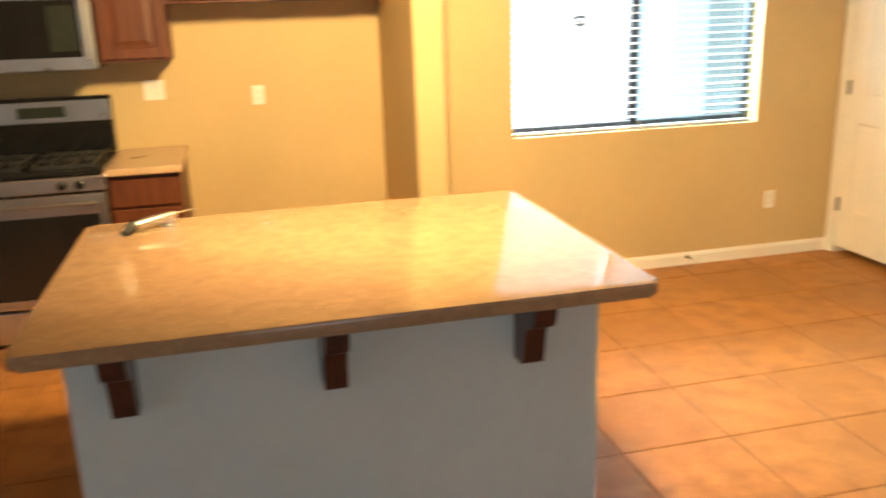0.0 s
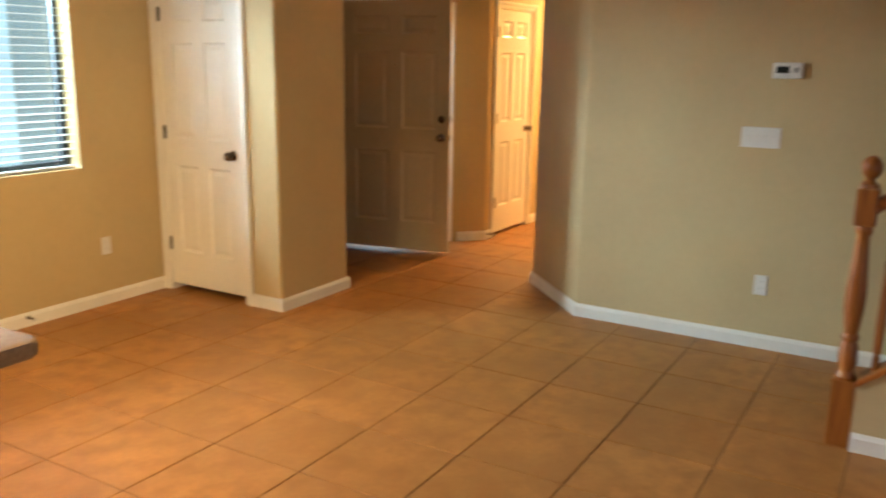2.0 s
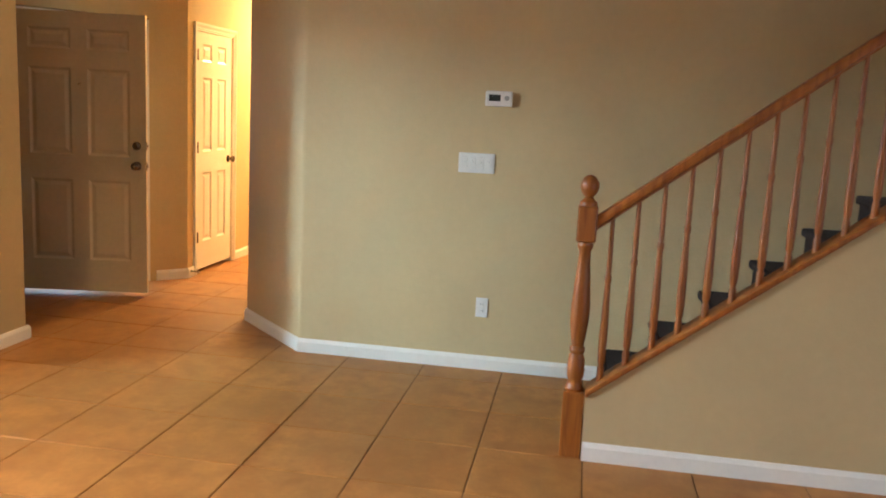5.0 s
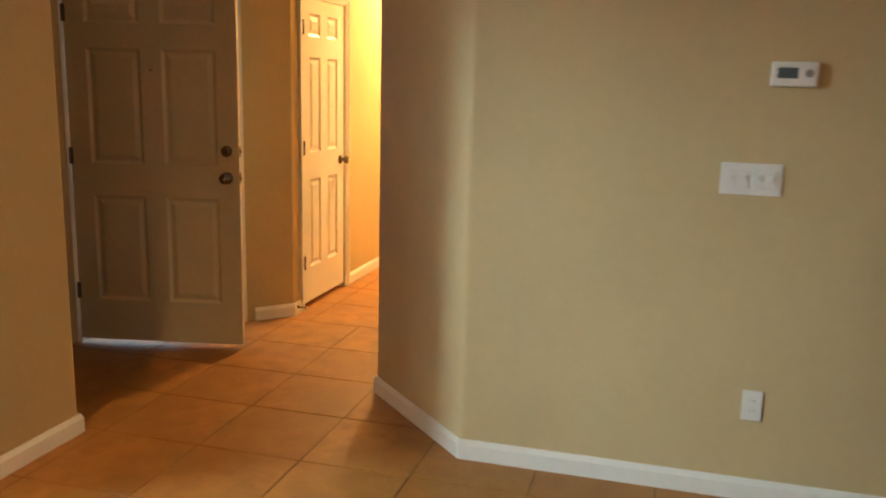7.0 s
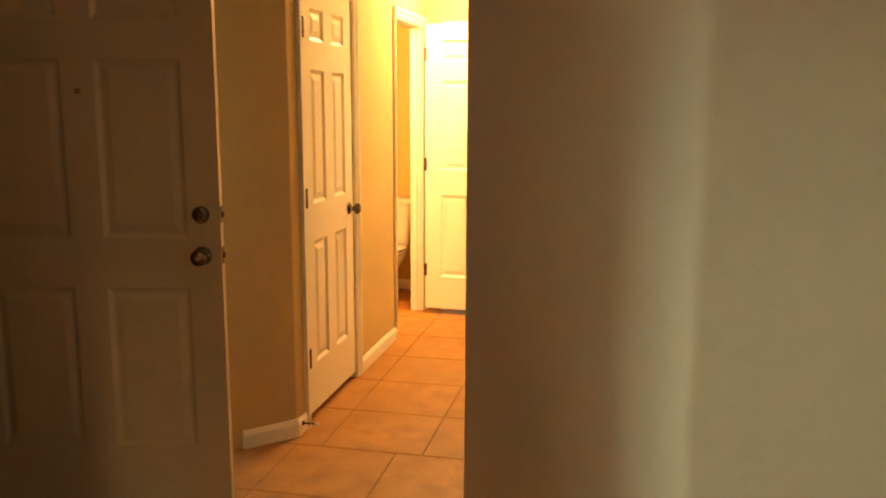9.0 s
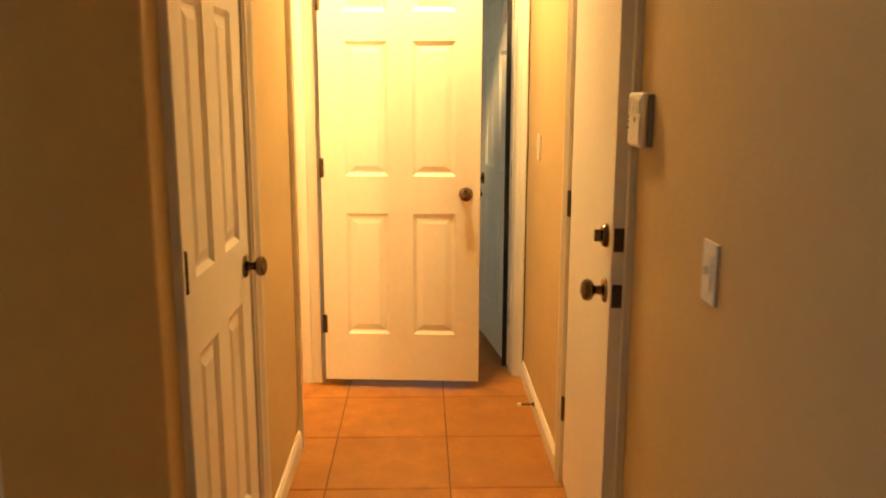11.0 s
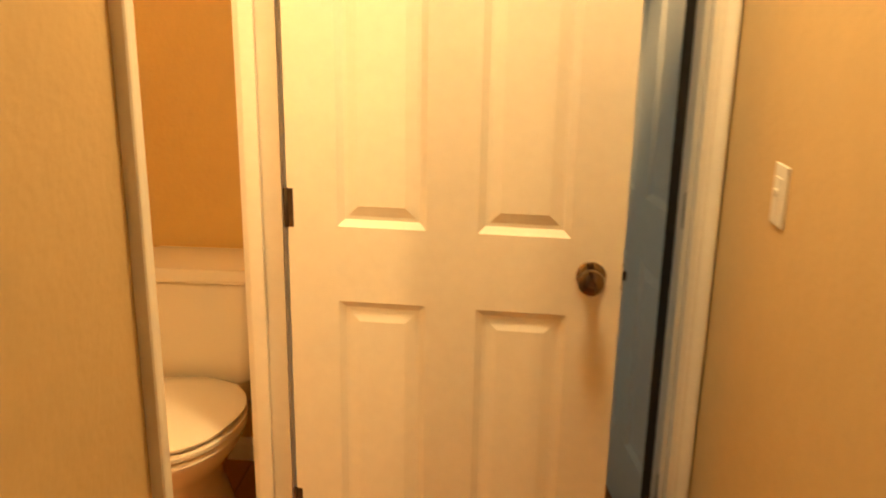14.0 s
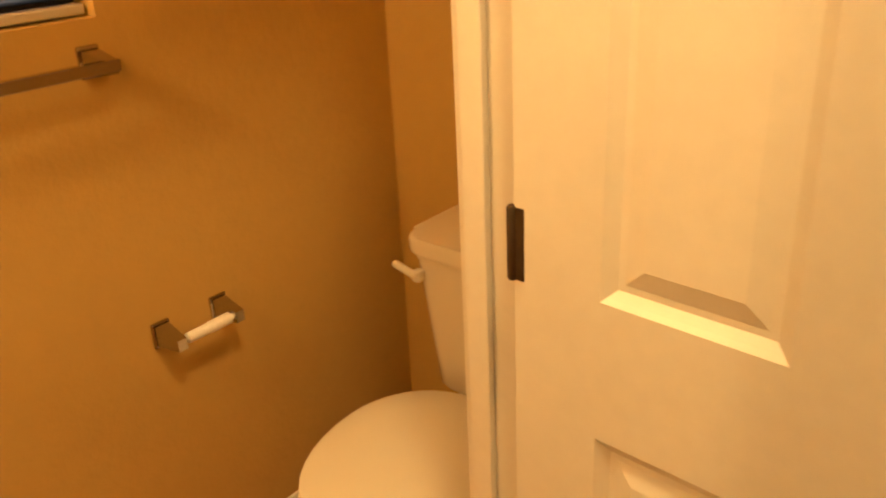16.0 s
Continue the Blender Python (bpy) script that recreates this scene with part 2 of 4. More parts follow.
def lathe(bm, profile, m=None, seg=20):
    """Rings of (radius, height) about z."""
    tmp = bmesh.new()
    rings = []
    for r, h in profile:
        rings.append([tmp.verts.new((max(r, 1e-4) * math.cos(2 * math.pi * k / seg), max(r, 1e-4) * math.sin(2 * math.pi * k / seg), h)) for k in range(seg)])
    for a, b in zip(rings, rings[1:]):
        for k in range(seg):
            tmp.faces.new((a[k], a[(k + 1) % seg], b[(k + 1) % seg], b[k]))
    tmp.faces.new(rings[0][::-1]), tmp.faces.new(rings[-1])
    merge(bm, tmp, m)


def sweep(bm, path, section):
    """A section (side, up) carried along a plan path of (x, y, z), mitred; side is to the right of the way."""
    rings = []
    for i, p in enumerate(path):
        p = Vector(p)
        d1 = (p - Vector(path[i - 1])).normalized() if i else None
        d2 = (Vector(path[i + 1]) - p).normalized() if i + 1 < len(path) else None
        d = ((d1 or d2) + (d2 or d1)).normalized()
        side = Vector((d.y, -d.x, 0)).normalized()
        k = 1.0
        if d1 and d2:
            k = 1 / max(0.4, math.cos(d1.angle(d2) / 2))
        rings.append([bm.verts.new(p + side * s * k + Vector((0, 0, u))) for s, u in section])
    n = len(section)
    for a, b in zip(rings, rings[1:]):
        for k in range(n):
            bm.faces.new((a[k], a[(k + 1) % n], b[(k + 1) % n], b[k]))
    bm.faces.new(rings[0][::-1]), bm.faces.new(rings[-1])


def finish(name, bm, mat, smooth=False):
    bmesh.ops.recalc_face_normals(bm, faces=bm.faces[:])
    me = bpy.data.meshes.new(name)
    bm.to_mesh(me)
    bm.free()
    me.materials.append(mat)
    if smooth:
        me.polygons.foreach_set("use_smooth", [True] * len(me.polygons))
        me.set_sharp_from_angle(angle=radians(40))
    return new(name, me)


def part(name, bm, mat, parent, label="", smooth=False):
    ob = finish(name, bm, mat, smooth)
    ob.parent = parent
    if label:
        tagged(ob, label)
    return ob


def thing(name, m, label, category, group=""):
    ob = new(name)
    ob.empty_display_size = 0.1
    ob.matrix_world = m
    return tagged(ob, label, category, group)


def structure(name, bm, mat, label="", category="", smooth=False):
    return tagged(finish(name, bm, mat, smooth), label, category, kind="structure")


def wall_run(bm, along, a0, a1, face, back, z1, holes=(), z0=-0.012):
    """A straight wall along x or y with openings (from, to, bottom, top)."""
    def put(p, q, lo, hi):
        if q - p > 1e-4 and hi - lo > 1e-4:
            if along == "x":
                box(bm, p, min(face, back), lo, q, max(face, back), hi)
            else:
                box(bm, min(face, back), p, lo, max(face, back), q, hi)
    at = a0
    for p, q, lo, hi in sorted(holes):
        put(at, p, z0, z1)
        put(p, q, z0, lo)
        put(p, q, hi, z1)
        at = q
    put(at, a1, z0, z1)


BASE = ((0.0, 0.0), (0.0, 0.083), (0.006, 0.083), (0.010, 0.072), (0.014, 0.062), (0.014, 0.0))


def baseboard(path):
    bm = bmesh.new()
    sweep(bm, [(x, y, 0.0) for x, y in path], BASE)
    return structure("baseboard", bm, M_TRIM, "white painted wooden baseboard with an eased top", "baseboard")

# ---------- structure ----------
H = 2.74
NW, CX, CY, FX = 4.48, 4.03, 3.41, 4.72     # window wall, closet block, foyer side
TX = 5.0                                      # wall beside the stairs
HN, HS, HE = 3.36, 2.335, 9.22                 # hall: north, south, end
DOOR_H = 2.05
HT = 0.088                                    # hall wall thickness

bm = bmesh.new()
box(bm, -3.4, -4.2, -0.15, 12.6, 5.6, -0.004)
floor = structure("floor", bm, M_GROUT, "floor of square terracotta coloured tiles with dark joints", "floor")

bm = bmesh.new()
box(bm, -3.4, -4.2, H, 12.6, 5.6, H + 0.12)
structure("ceiling", bm, M_CEIL, "plain painted ceiling", "ceiling")

# window wall of the kitchen and dining side
WIN = (1.80, 3.43, 0.90, 2.12)
bm = bmesh.new()
wall_run(bm, "x", 1.285, CX + 0.11, NW, NW + 0.16, H, [WIN])
structure("wall_north", bm, M_WALL, "beige textured wall with a drywall-returned window", "wall")
bm = bmesh.new()
wall_run(bm, "y", -4.2, 5.0, -3.3, -3.45, H, [(-1.55, 0.35, 0.85, 2.15)])
structure("wall_west", bm, M_WALL, "beige textured wall with a window", "wall")
bm = bmesh.new()
wall_run(bm, "x", -3.3, 12.6, -4.0, -4.15, H, [(-0.3, 2.1, 0.0, 2.1)])
structure("wall_south", bm, M_WALL, "beige textured wall with a patio door opening", "wall")

KN = 5.0
bm = bmesh.new()
wall_run(bm, "x", -3.45, 1.285, KN, KN + 0.15, H)
structure("wall_kitchen", bm, M_WALL, "beige textured kitchen wall", "wall")
# wing wall beside the refrigerator space
bm = bmesh.new()
prism(bm, rounded([(1.12, KN), (1.12, 4.0), (1.285, 4.0), (1.285, KN)], {1: 0.02, 2: 0.02}), -0.012, H)
structure("wall_wing", bm, M_WALL, "short beige wing wall with rounded corners", "wall", True)

# closet block
CLO = (3.70, 4.42, -0.012, DOOR_H)
bm = bmesh.new()
wall_run(bm, "y", CY + 0.11, NW, CX, CX + 0.11, H, [CLO])
structure("wall_closet_front", bm, M_WALL, "beige textured wall around the closet door", "wall")
bm = bmesh.new()
prism(bm, rounded([(CX, CY + 0.11), (CX, CY), (FX, CY), (FX, 5.4), (FX - 0.11, 5.4), (FX - 0.11, CY + 0.11)], {1: 0.022, 2: 0.022}), -0.012, H)
structure("wall_closet_side", bm, M_WALL, "beige textured wall with rounded corners", "wall", True)

# diagonal entry wall with the front door
A, B = Vector((5.74, 4.265)), Vector((6.70, HN))
DIAG = (B - A).normalized()
OUT = Vector((-DIAG.y, DIAG.x))              # towards the outside
DM = Matrix(((DIAG.x, OUT.x, 0, A.x), (DIAG.y, OUT.y, 0, A.y), (0, 0, 1, 0), (0, 0, 0, 1)))
FDW = 0.99
bm = bmesh.new()
obox(bm, DM, -1.6, 0, -0.012, 0.02, 0.14, H)
obox(bm, DM, 0.02, 0, 2.07, 0.02 + FDW, 0.14, H)
p0, p1 = A + DIAG * (0.02 + FDW), B
prism(bm, rounded([(p0.x, p0.y), (p1.x, p1.y), (6.848, HN), (6.848, HN + 0.11), (p0.x + OUT.x * 0.14, p0.y + OUT.y * 0.14)], {1: 0.022}), -0.012, H)
structure("wall_entry", bm, M_WALL, "beige diagonal entry wall around the front door", "wall", True)

# hall walls
HD = (6.848, 7.580, -0.012, DOOR_H)
BD = (8.400, 9.150, -0.012, DOOR_H)
bm = bmesh.new()
wall_run(bm, "x", 6.848, HE + 0.7, HN, HN + HT, H, [HD, BD])
structure("wall_hall_north", bm, M_WALL, "beige textured hall wall with two doorways", "wall")
GD = (7.178, 8.045, -0.012, DOOR_H)
bm = bmesh.new()
wall_run(bm, "x", 5.75, HE + 0.02, HS, HS - 0.12, H, [GD])
prism(bm, rounded([(TX, -4.0), (TX + 0.11, -4.0), (TX + 0.11, 1.72), (5.66, HS - 0.12), (5.75, HS - 0.12), (5.75, HS), (5.585, HS + 0.04), (TX, 1.80)], {6: 0.03, 7: 0.05}), -0.012, H)
structure("wall_hall_south", bm, M_WALL, "beige textured wall with a clipped corner into the hall", "wall", True)
ED = (2.376, 3.20, -0.012, DOOR_H)
bm = bmesh.new()
wall_run(bm, "y", HS - 0.12, HN, HE, HE + 0.11, H, [ED])
structure("wall_hall_end", bm, M_WALL, "beige end wall of the hall around a doorway", "wall")

# bathroom
BN, BE, BW = 4.20, 9.82, 7.76
bm = bmesh.new()
wall_run(bm, "x", BW - 0.1, BE + 0.1, BN, BN + 0.12, H, [(8.30, 9.11, 1.275, 1.90)])
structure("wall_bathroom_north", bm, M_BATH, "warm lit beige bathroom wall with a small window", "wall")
bm = bmesh.new()
wall_run(bm, "y", HN + HT, BN, BE, BE + 0.1, H)
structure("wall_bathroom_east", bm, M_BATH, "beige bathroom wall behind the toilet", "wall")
bm = bmesh.new()
wall_run(bm, "y", HN + HT, BN, BW, BW - 0.1, H)
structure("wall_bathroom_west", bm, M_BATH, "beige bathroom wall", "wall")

# bedroom beyond the hall
bm = bmesh.new()
wall_run(bm, "y", -0.2, HN, 12.0, 12.12, H, [(0.85, 2.35, 0.85, 2.15)])
wall_run(bm, "x", HE + 0.11, 12.12, -0.2, -0.32, H)
wall_run(bm, "x", HE + 0.7, 12.12, HN, HN + HT, H)
structure("wall_bedroom", bm, M_WALL, "beige bedroom walls with a window", "wall")
# closet behind the hall door, closed off
bm = bmesh.new()
wall_run(bm, "x", 6.6, BW - 0.1, HN + 0.7, HN + 0.8, H)
structure("wall_hall_closet", bm, M_WALL, "plain wall at the back of the hall closet", "wall")
bm = bmesh.new()
wall_run(bm, "x", 6.6, 9.2, HS - 1.4, HS - 1.5, H)
structure("wall_garage", bm, M_WALL, "plain wall beyond the garage door", "wall")

# outdoors
bm = bmesh.new()
box(bm, -60, -60, -0.35, 70, 80, -0.16)
structure("ground", bm, M_CONCRETE, "pale concrete ground outside", "ground")
bm = bmesh.new()
box(bm, 4.9, 3.6, -0.159, 8.9, 9.0, -0.012)
structure("porch", bm, M_CONCRETE, "concrete porch outside the front door", "porch")

# baseboards; the room is to the right of the way
baseboard([(1.285, 4.02), (1.285, NW), (CX, NW), (CX, CLO[1] + 0.046)])
baseboard([(CX, CLO[0] - 0.046), (CX, CY), (FX, CY), (FX, 4.9)])
baseboard([(p0.x + DIAG.x * 0.05, p0.y + DIAG.y * 0.05), (B.x, B.y), (HD[0] - 0.046, HN)])
baseboard([(HD[1] + 0.046, HN), (BD[0] - 0.046, HN)])
baseboard([(GD[0] - 0.028, HS), (5.75, HS), (5.585, HS + 0.04), (TX, 1.80), (TX, -0.02)])
baseboard([(HE, HS), (GD[1] + 0.028, HS)])
baseboard([(BW, BN), (BE, BN), (BE, HN + HT)])
baseboard([(-0.07, KN), (1.12, KN), (1.12, 4.02)])

# ---------- doors ----------


def panel_face(bm, x0, z0, x1, z1, y, s):
    """A sunk panel with a raised field, on the face at y; s is the way into the leaf."""
    rings = []
    for inset, depth in ((0, 0), (0.006, 0.004), (0.016, 0.010), (0.024, 0.010), (0.048, 0.0035)):
        rings.append([bm.verts.new((x, y + s * depth, z)) for x, z in ((x0 + inset, z0 + inset), (x1 - inset, z0 + inset), (x1 - inset, z1 - inset), (x0 + inset, z1 - inset))])
    for a, b in zip(rings, rings[1:]):
        for k in range(4):
            bm.faces.new((a[k], a[(k + 1) % 4], b[(k + 1) % 4], b[k]))
    bm.faces.new(rings[-1])


def leaf_mesh(w, panels, h=2.03, t=0.035, z0=0.018):
    """A leaf from the hinge edge at x = 0 to x = w; front face at y = 0, back at y = t."""
    bm = bmesh.new()
    if not panels:
        box(bm, 0, 0, z0, w, t, h, 0.002)
        return bm
    st = 0.115 if w > 0.68 else 0.10
    mul = 0.115 if w > 0.68 else 0.09
    pw = (w - 2 * st - mul) / 2
    xs = [0, st, st + pw, st + pw + mul, w - st, w]
    zs = [z0, 0.252, 0.845, 1.022, 1.64, 1.77, 1.915, h]
    sunk = {(1, 1), (3, 1), (1, 3), (3, 3), (1, 5), (3, 5)}
    for y, s in ((0, 1), (t, -1)):
        for i in range(5):
            for k in range(7):
                if (i, k) in sunk:
                    panel_face(bm, xs[i], zs[k], xs[i + 1], zs[k + 1], y, s)
                else:
                    bm.faces.new([bm.verts.new((x, y, z)) for x, z in ((xs[i], zs[k]), (xs[i + 1], zs[k]), (xs[i + 1], zs[k + 1]), (xs[i], zs[k + 1]))])
    for a, b in (((0, z0), (w, z0)), ((w, z0), (w, h)), ((w, h), (0, h)), ((0, h), (0, z0))):
        bm.faces.new([bm.verts.new(c) for c in ((a[0], 0, a[1]), (b[0], 0, b[1]), (b[0], t, b[1]), (a[0], t, a[1]))])
    bmesh.ops.remove_doubles(bm, verts=bm.verts[:], dist=1e-5)
    return bm


KNOB = ((0.0, 0.0), (0.033, 0.0), (0.033, 0.004), (0.028, 0.009), (0.013, 0.012), (0.011, 0.026), (0.016, 0.031), (0.026, 0.037), (0.0295, 0.047), (0.027, 0.057), (0.018, 0.063), (0.0, 0.064))
BOLT = ((0.0, 0.0), (0.031, 0.0), (0.031, 0.006), (0.027, 0.014), (0.020, 0.017), (0.0, 0.017))


def knob(parent, x, z, y, s, bolt=False):
    bm = bmesh.new()
    lathe(bm, BOLT if bolt else KNOB, pose(x, y, z, 90 if s < 0 else -90), 24)
    k = part("deadbolt" if bolt else "door_knob", bm, M_NICKEL, parent, "round satin nickel " + ("deadbolt" if bolt else "door knob"), True)
    if bolt:
        bm = bmesh.new()
        box(bm, x - 0.006, min(y + s * 0.016, y + s * 0.034), z - 0.016, x + 0.006, max(y + s * 0.016, y + s * 0.034), z + 0.016, 0.003)
        part("thumb_turn", bm, M_NICKEL, k)
    else:
        bm = bmesh.new()
        lathe(bm, ((0.0, 0.0635), (0.009, 0.0635), (0.008, 0.066), (0.0, 0.066)), pose(x, y, z, 90 if s < 0 else -90), 14)
        part("lock_button", bm, M_CHROME, k)
    return k


def hinge(parent, z, y):
    """A butt hinge at the hinge edge: knuckle and a leaf."""
    bm = bmesh.new()
    lathe(bm, ((0.0, -0.046), (0.0045, -0.046), (0.0065, -0.043), (0.0065, 0.043), (0.0045, 0.046), (0.0, 0.046)), pose(-0.003, y, z), 12)
    h = part("hinge", bm, M_BRONZE, parent, "dark bronze butt hinge", True)
    bm = bmesh.new()
    box(bm, -0.007, min(0.0, y) - 0.0018, z - 0.0445, 0.014, min(0.0, y) + 0.004, z + 0.0445, 0.0006)
    part("hinge_plate", bm, M_BRONZE, h)
    return h


def door(name, w, m, label, panels=True, mat=None, h=2.03, bolt=False, hinge_y=-0.006, knob_z=0.94, latch=True, both=True):
    """A leaf with hinges, knob and latch; m places the hinge edge and turns the leaf."""
    d = tagged(thing(name, m, label, "door"), kind="structure")
    part("leaf", leaf_mesh(w, panels, h), mat or M_DOOR, d)
    for z in (0.30, 1.06, 1.82):
        hinge(d, z, hinge_y)
    knob(d, w - 0.067, knob_z, 0, -1)
    if both:
        knob(d, w - 0.067, knob_z, 0.035, 1)
    if bolt:
        knob(d, w - 0.067, knob_z + 0.145, 0, -1, True)
    if latch:
        for z in (knob_z,) + ((knob_z + 0.145,) if bolt else ()):
            bm = bmesh.new()
            box(bm, w, 0.005, z - 0.03, w + 0.0025, 0.030, z + 0.03)
            box(bm, w + 0.002, 0.010, z - 0.010, w + 0.010, 0.024, z + 0.010, 0.002)
            part("latch_plate", bm, M_BRONZE, d)
    return d


CAS = 0.054
# across the casing from the door outwards, and how far it stands off the wall
CASING = ((0.0, 0.0), (0.0, 0.008), (0.10, 0.0105), (0.30, 0.0105), (0.42, 0.013), (0.62, 0.018), (0.78, 0.0205), (0.95, 0.0205), (1.0, 0.018), (1.0, 0.0))


def shut(bm, rings):
    """Joins two like rings and closes their ends."""
    p, q = rings
    for k in range(len(p)):
        bm.faces.new((p[k], p[(k + 1) % len(p)], q[(k + 1) % len(p)], q[k]))
    bm.faces.new(p[::-1]), bm.faces.new(q)



def door_frame(name, m, w, depth, label="white painted door casing and jamb", both=True, h=2.045, stop=None, cased=True, cas=CAS):
    """Casing on the face y = 0 (and on y = depth), jambs and stops, for an opening from x = 0 to x = w."""
    d = tagged(thing(name, m, label, "door frame"), kind="structure")
    for nm, a in (("side_jamb", (0, -0.004, 0.0, 0.018, depth + 0.004, h)), ("side_jamb", (w - 0.018, -0.004, 0.0, w, depth + 0.004, h)), ("head_jamb", (0.018, -0.004, h - 0.018, w - 0.018, depth + 0.004, h))):
        bm = bmesh.new()
        box(bm, *a)
        part(nm, bm, M_TRIM, d)
    if stop is not None:
        for a in ((0.018, stop, 0.0, 0.030, stop + 0.035, h - 0.018), (w - 0.030, stop, 0.0, w - 0.018, stop + 0.035, h - 0.018)):
            bm = bmesh.new()
            box(bm, *a, 0.002)
            part("door_stop", bm, M_TRIM, d)
    for y, s in ((0, -1), (depth, 1))[: 0 if not cased else 2 if both else 1]:
        top = h - 0.006
        for x0, e in ((0.006, -1), (w - 0.006, 1)):
            bm = bmesh.new()
            rings = []
            for z, grow in ((0.0, 0.0), (top, 1.0)):
                rings.append([bm.verts.new((x0 + e * u * cas, y + s * v, z + grow * u * cas)) for u, v in CASING])
            shut(bm, rings)
            part("casing", bm, M_TRIM, d)
        bm = bmesh.new()
        rings = []
        for x0, e in ((0.006, -1), (w - 0.006, 1)):
            rings.append([bm.verts.new((x0 + e * u * cas, y + s * v, top + u * cas)) for u, v in CASING])
        shut(bm, rings)
        part("casing", bm, M_TRIM, d)
    return d


# unseen panels added close behind the two closed leaves keep the closets dark
bm = bmesh.new()
box(bm, CX + 0.130, CLO[0] - 0.06, -0.01, CX + 0.160, CLO[1] + 0.04, 2.12)
structure("closet_light_block", bm, M_WALL, "unseen beige panel added to keep light out of the closet", "wall")
bm = bmesh.new()
box(bm, HD[0] - 0.04, HN + HT + 0.020, -0.01, HD[1] + 0.04, HN + HT + 0.050, 2.12)
structure("hall_closet_light_block", bm, M_WALL, "unseen beige panel added to keep light out of the hall closet", "wall")
# closet door on the wall x = CX, hinged near the window wall
cm = Matrix.Translation((CX, CLO[1], 0)) @ pose(0, 0, 0, 0, 0, -90)
door_frame("door_frame_1", cm, CLO[1] - CLO[0], 0.11, both=False)
door("door_1", 0.68, cm @ pose(0.020, 0.004, 0.030), "closed white six-panel closet door with a nickel knob", h=1.995, both=False)
# front door, ajar
fm = DM @ pose(0.02, 0, 0)
door_frame("door_frame_2", fm, FDW, 0.14, "cream painted front door frame", both=False, h=2.06, cased=False, stop=0.038)
door("door_2", 0.94, fm @ pose(0.021, 0.0, 0.010) @ pose(0, 0, 0, 0, 0, -35), "six-panel front door standing ajar, its paint darkened for shade", mat=M_FDOOR, bolt=True, hinge_y=-0.004, knob_z=0.962)
fd = bpy.data.objects["door_2"]
bm = bmesh.new()
lathe(bm, ((0.0, 0.0), (0.011, 0.0), (0.011, 0.003), (0.007, 0.005), (0.006, 0.003), (0.0, 0.003)), pose(0.470, 0.0, 1.53, 90), 16)
part("peephole", bm, M_CHROME, fd, "small round peephole", True)
# hall closet door
hm = Matrix.Translation((HD[0], HN, 0))
door_frame("door_frame_3", hm, HD[1] - HD[0], HT, both=False)
door("door_3", 0.69, hm @ pose(0.020, 0.004, 0.016), "closed white six-panel hall closet door", h=2.009, both=False, hinge_y=-0.010, latch=False)
# bathroom doorway; the leaf is swung out into the hall
bmx = Matrix.Translation((BD[0], HN, 0))
door_frame("door_frame_4", bmx, BD[1] - BD[0], HT, both=False, stop=0.042)
door("door_4", 0.750, Matrix.Translation((9.075, HN - 0.032, 0.024)) @ pose(0, 0, 0, 0, 0, -94), "open white six-panel bathroom door swung into the hall", hinge_y=0.0)
# garage door
gm = Matrix.Translation((GD[1], HS, 0)) @ pose(0, 0, 0, 0, 0, 180)
door_frame("door_frame_5", gm, GD[1] - GD[0], 0.12, both=False, cas=0.040)
door("door_5", 0.84, gm @ pose(0.020, 0.002, 0) @ pose(0, 0, 0, 0, 0, -3.2), "smooth white garage door standing slightly open", panels=False, bolt=True, both=False)
# bedroom doorway and its open leaf
em = Matrix.Translation((HE, ED[1], 0)) @ pose(0, 0, 0, 0, 0, -90)
bedroom_frame = door_frame("door_frame_6", em, ED[1] - ED[0], 0.11, stop=0.04, cas=0.040)
# black strip added to draw the dark gap beside the open leaf
bm = bmesh.new()
box(bm, ED[1] - ED[0] - 0.058, 0.1155, 0.01, ED[1] - ED[0] - 0.020, 0.1225, 2.02, 0.001)
part("hinge_gap_shade", bm, M_RUBBER, bedroom_frame, "black strip standing in for the shadow in the hinge gap")
door("door_6", 0.74, Matrix.Translation((HE + 0.06, ED[0] + 0.026, 0)) @ pose(0, 0, 0, 0, 0, 8) @ Matrix.Diagonal((1, -1, 1, 1)), "open white six-panel bedroom door in cool daylight", hinge_y=0.0)


# ---------- stairs ----------
SX0, SX1, SY = 3.84, TX, -0.02
RISE, RUN, N = 0.192, 0.25, 13
SL = RISE / RUN
bm = bmesh.new()
for i in range(N):
    y1 = SY - i * RUN
    box(bm, SX0 + 0.115, y1 - RUN - 0.001, 0.0, SX1 - 0.002, y1, RISE * (i + 1))
    box(bm, SX0 + 0.116, y1 - 0.002, RISE * (i + 1) - 0.045, SX1 - 0.003, y1 + 0.028, RISE * (i + 1) + 0.002, 0.014)
structure("stairs", bm, M_CARPET, "straight flight of stairs with dark brown carpet", "stairs")
KY, KZ = 0.10, 0.285                          # foot of the knee wall and its height there
L2 = 3.3


def slope_bar(bm, x0, x1, ya, yb, z_at, lo, hi, bevel=0.0):
    """A bar that follows the slope of the stairs from ya to yb (yb further up)."""
    v = [bm.verts.new((x, y, z_at + (KY - y) * SL + d)) for x in (x0, x1) for y in (ya, yb) for d in (lo, hi)]
    fs = [bm.faces.new([v[i] for i in q]) for q in ((0, 1, 3, 2), (4, 6, 7, 5), (0, 4, 5, 1), (2, 3, 7, 6), (0, 2, 6, 4), (1, 5, 7, 3))]
    if bevel:
        bmesh.ops.bevel(bm, geom=list({e for f in fs for e in f.edges}), offset=bevel, segments=2, affect="EDGES", profile=0.5)


bm = bmesh.new()
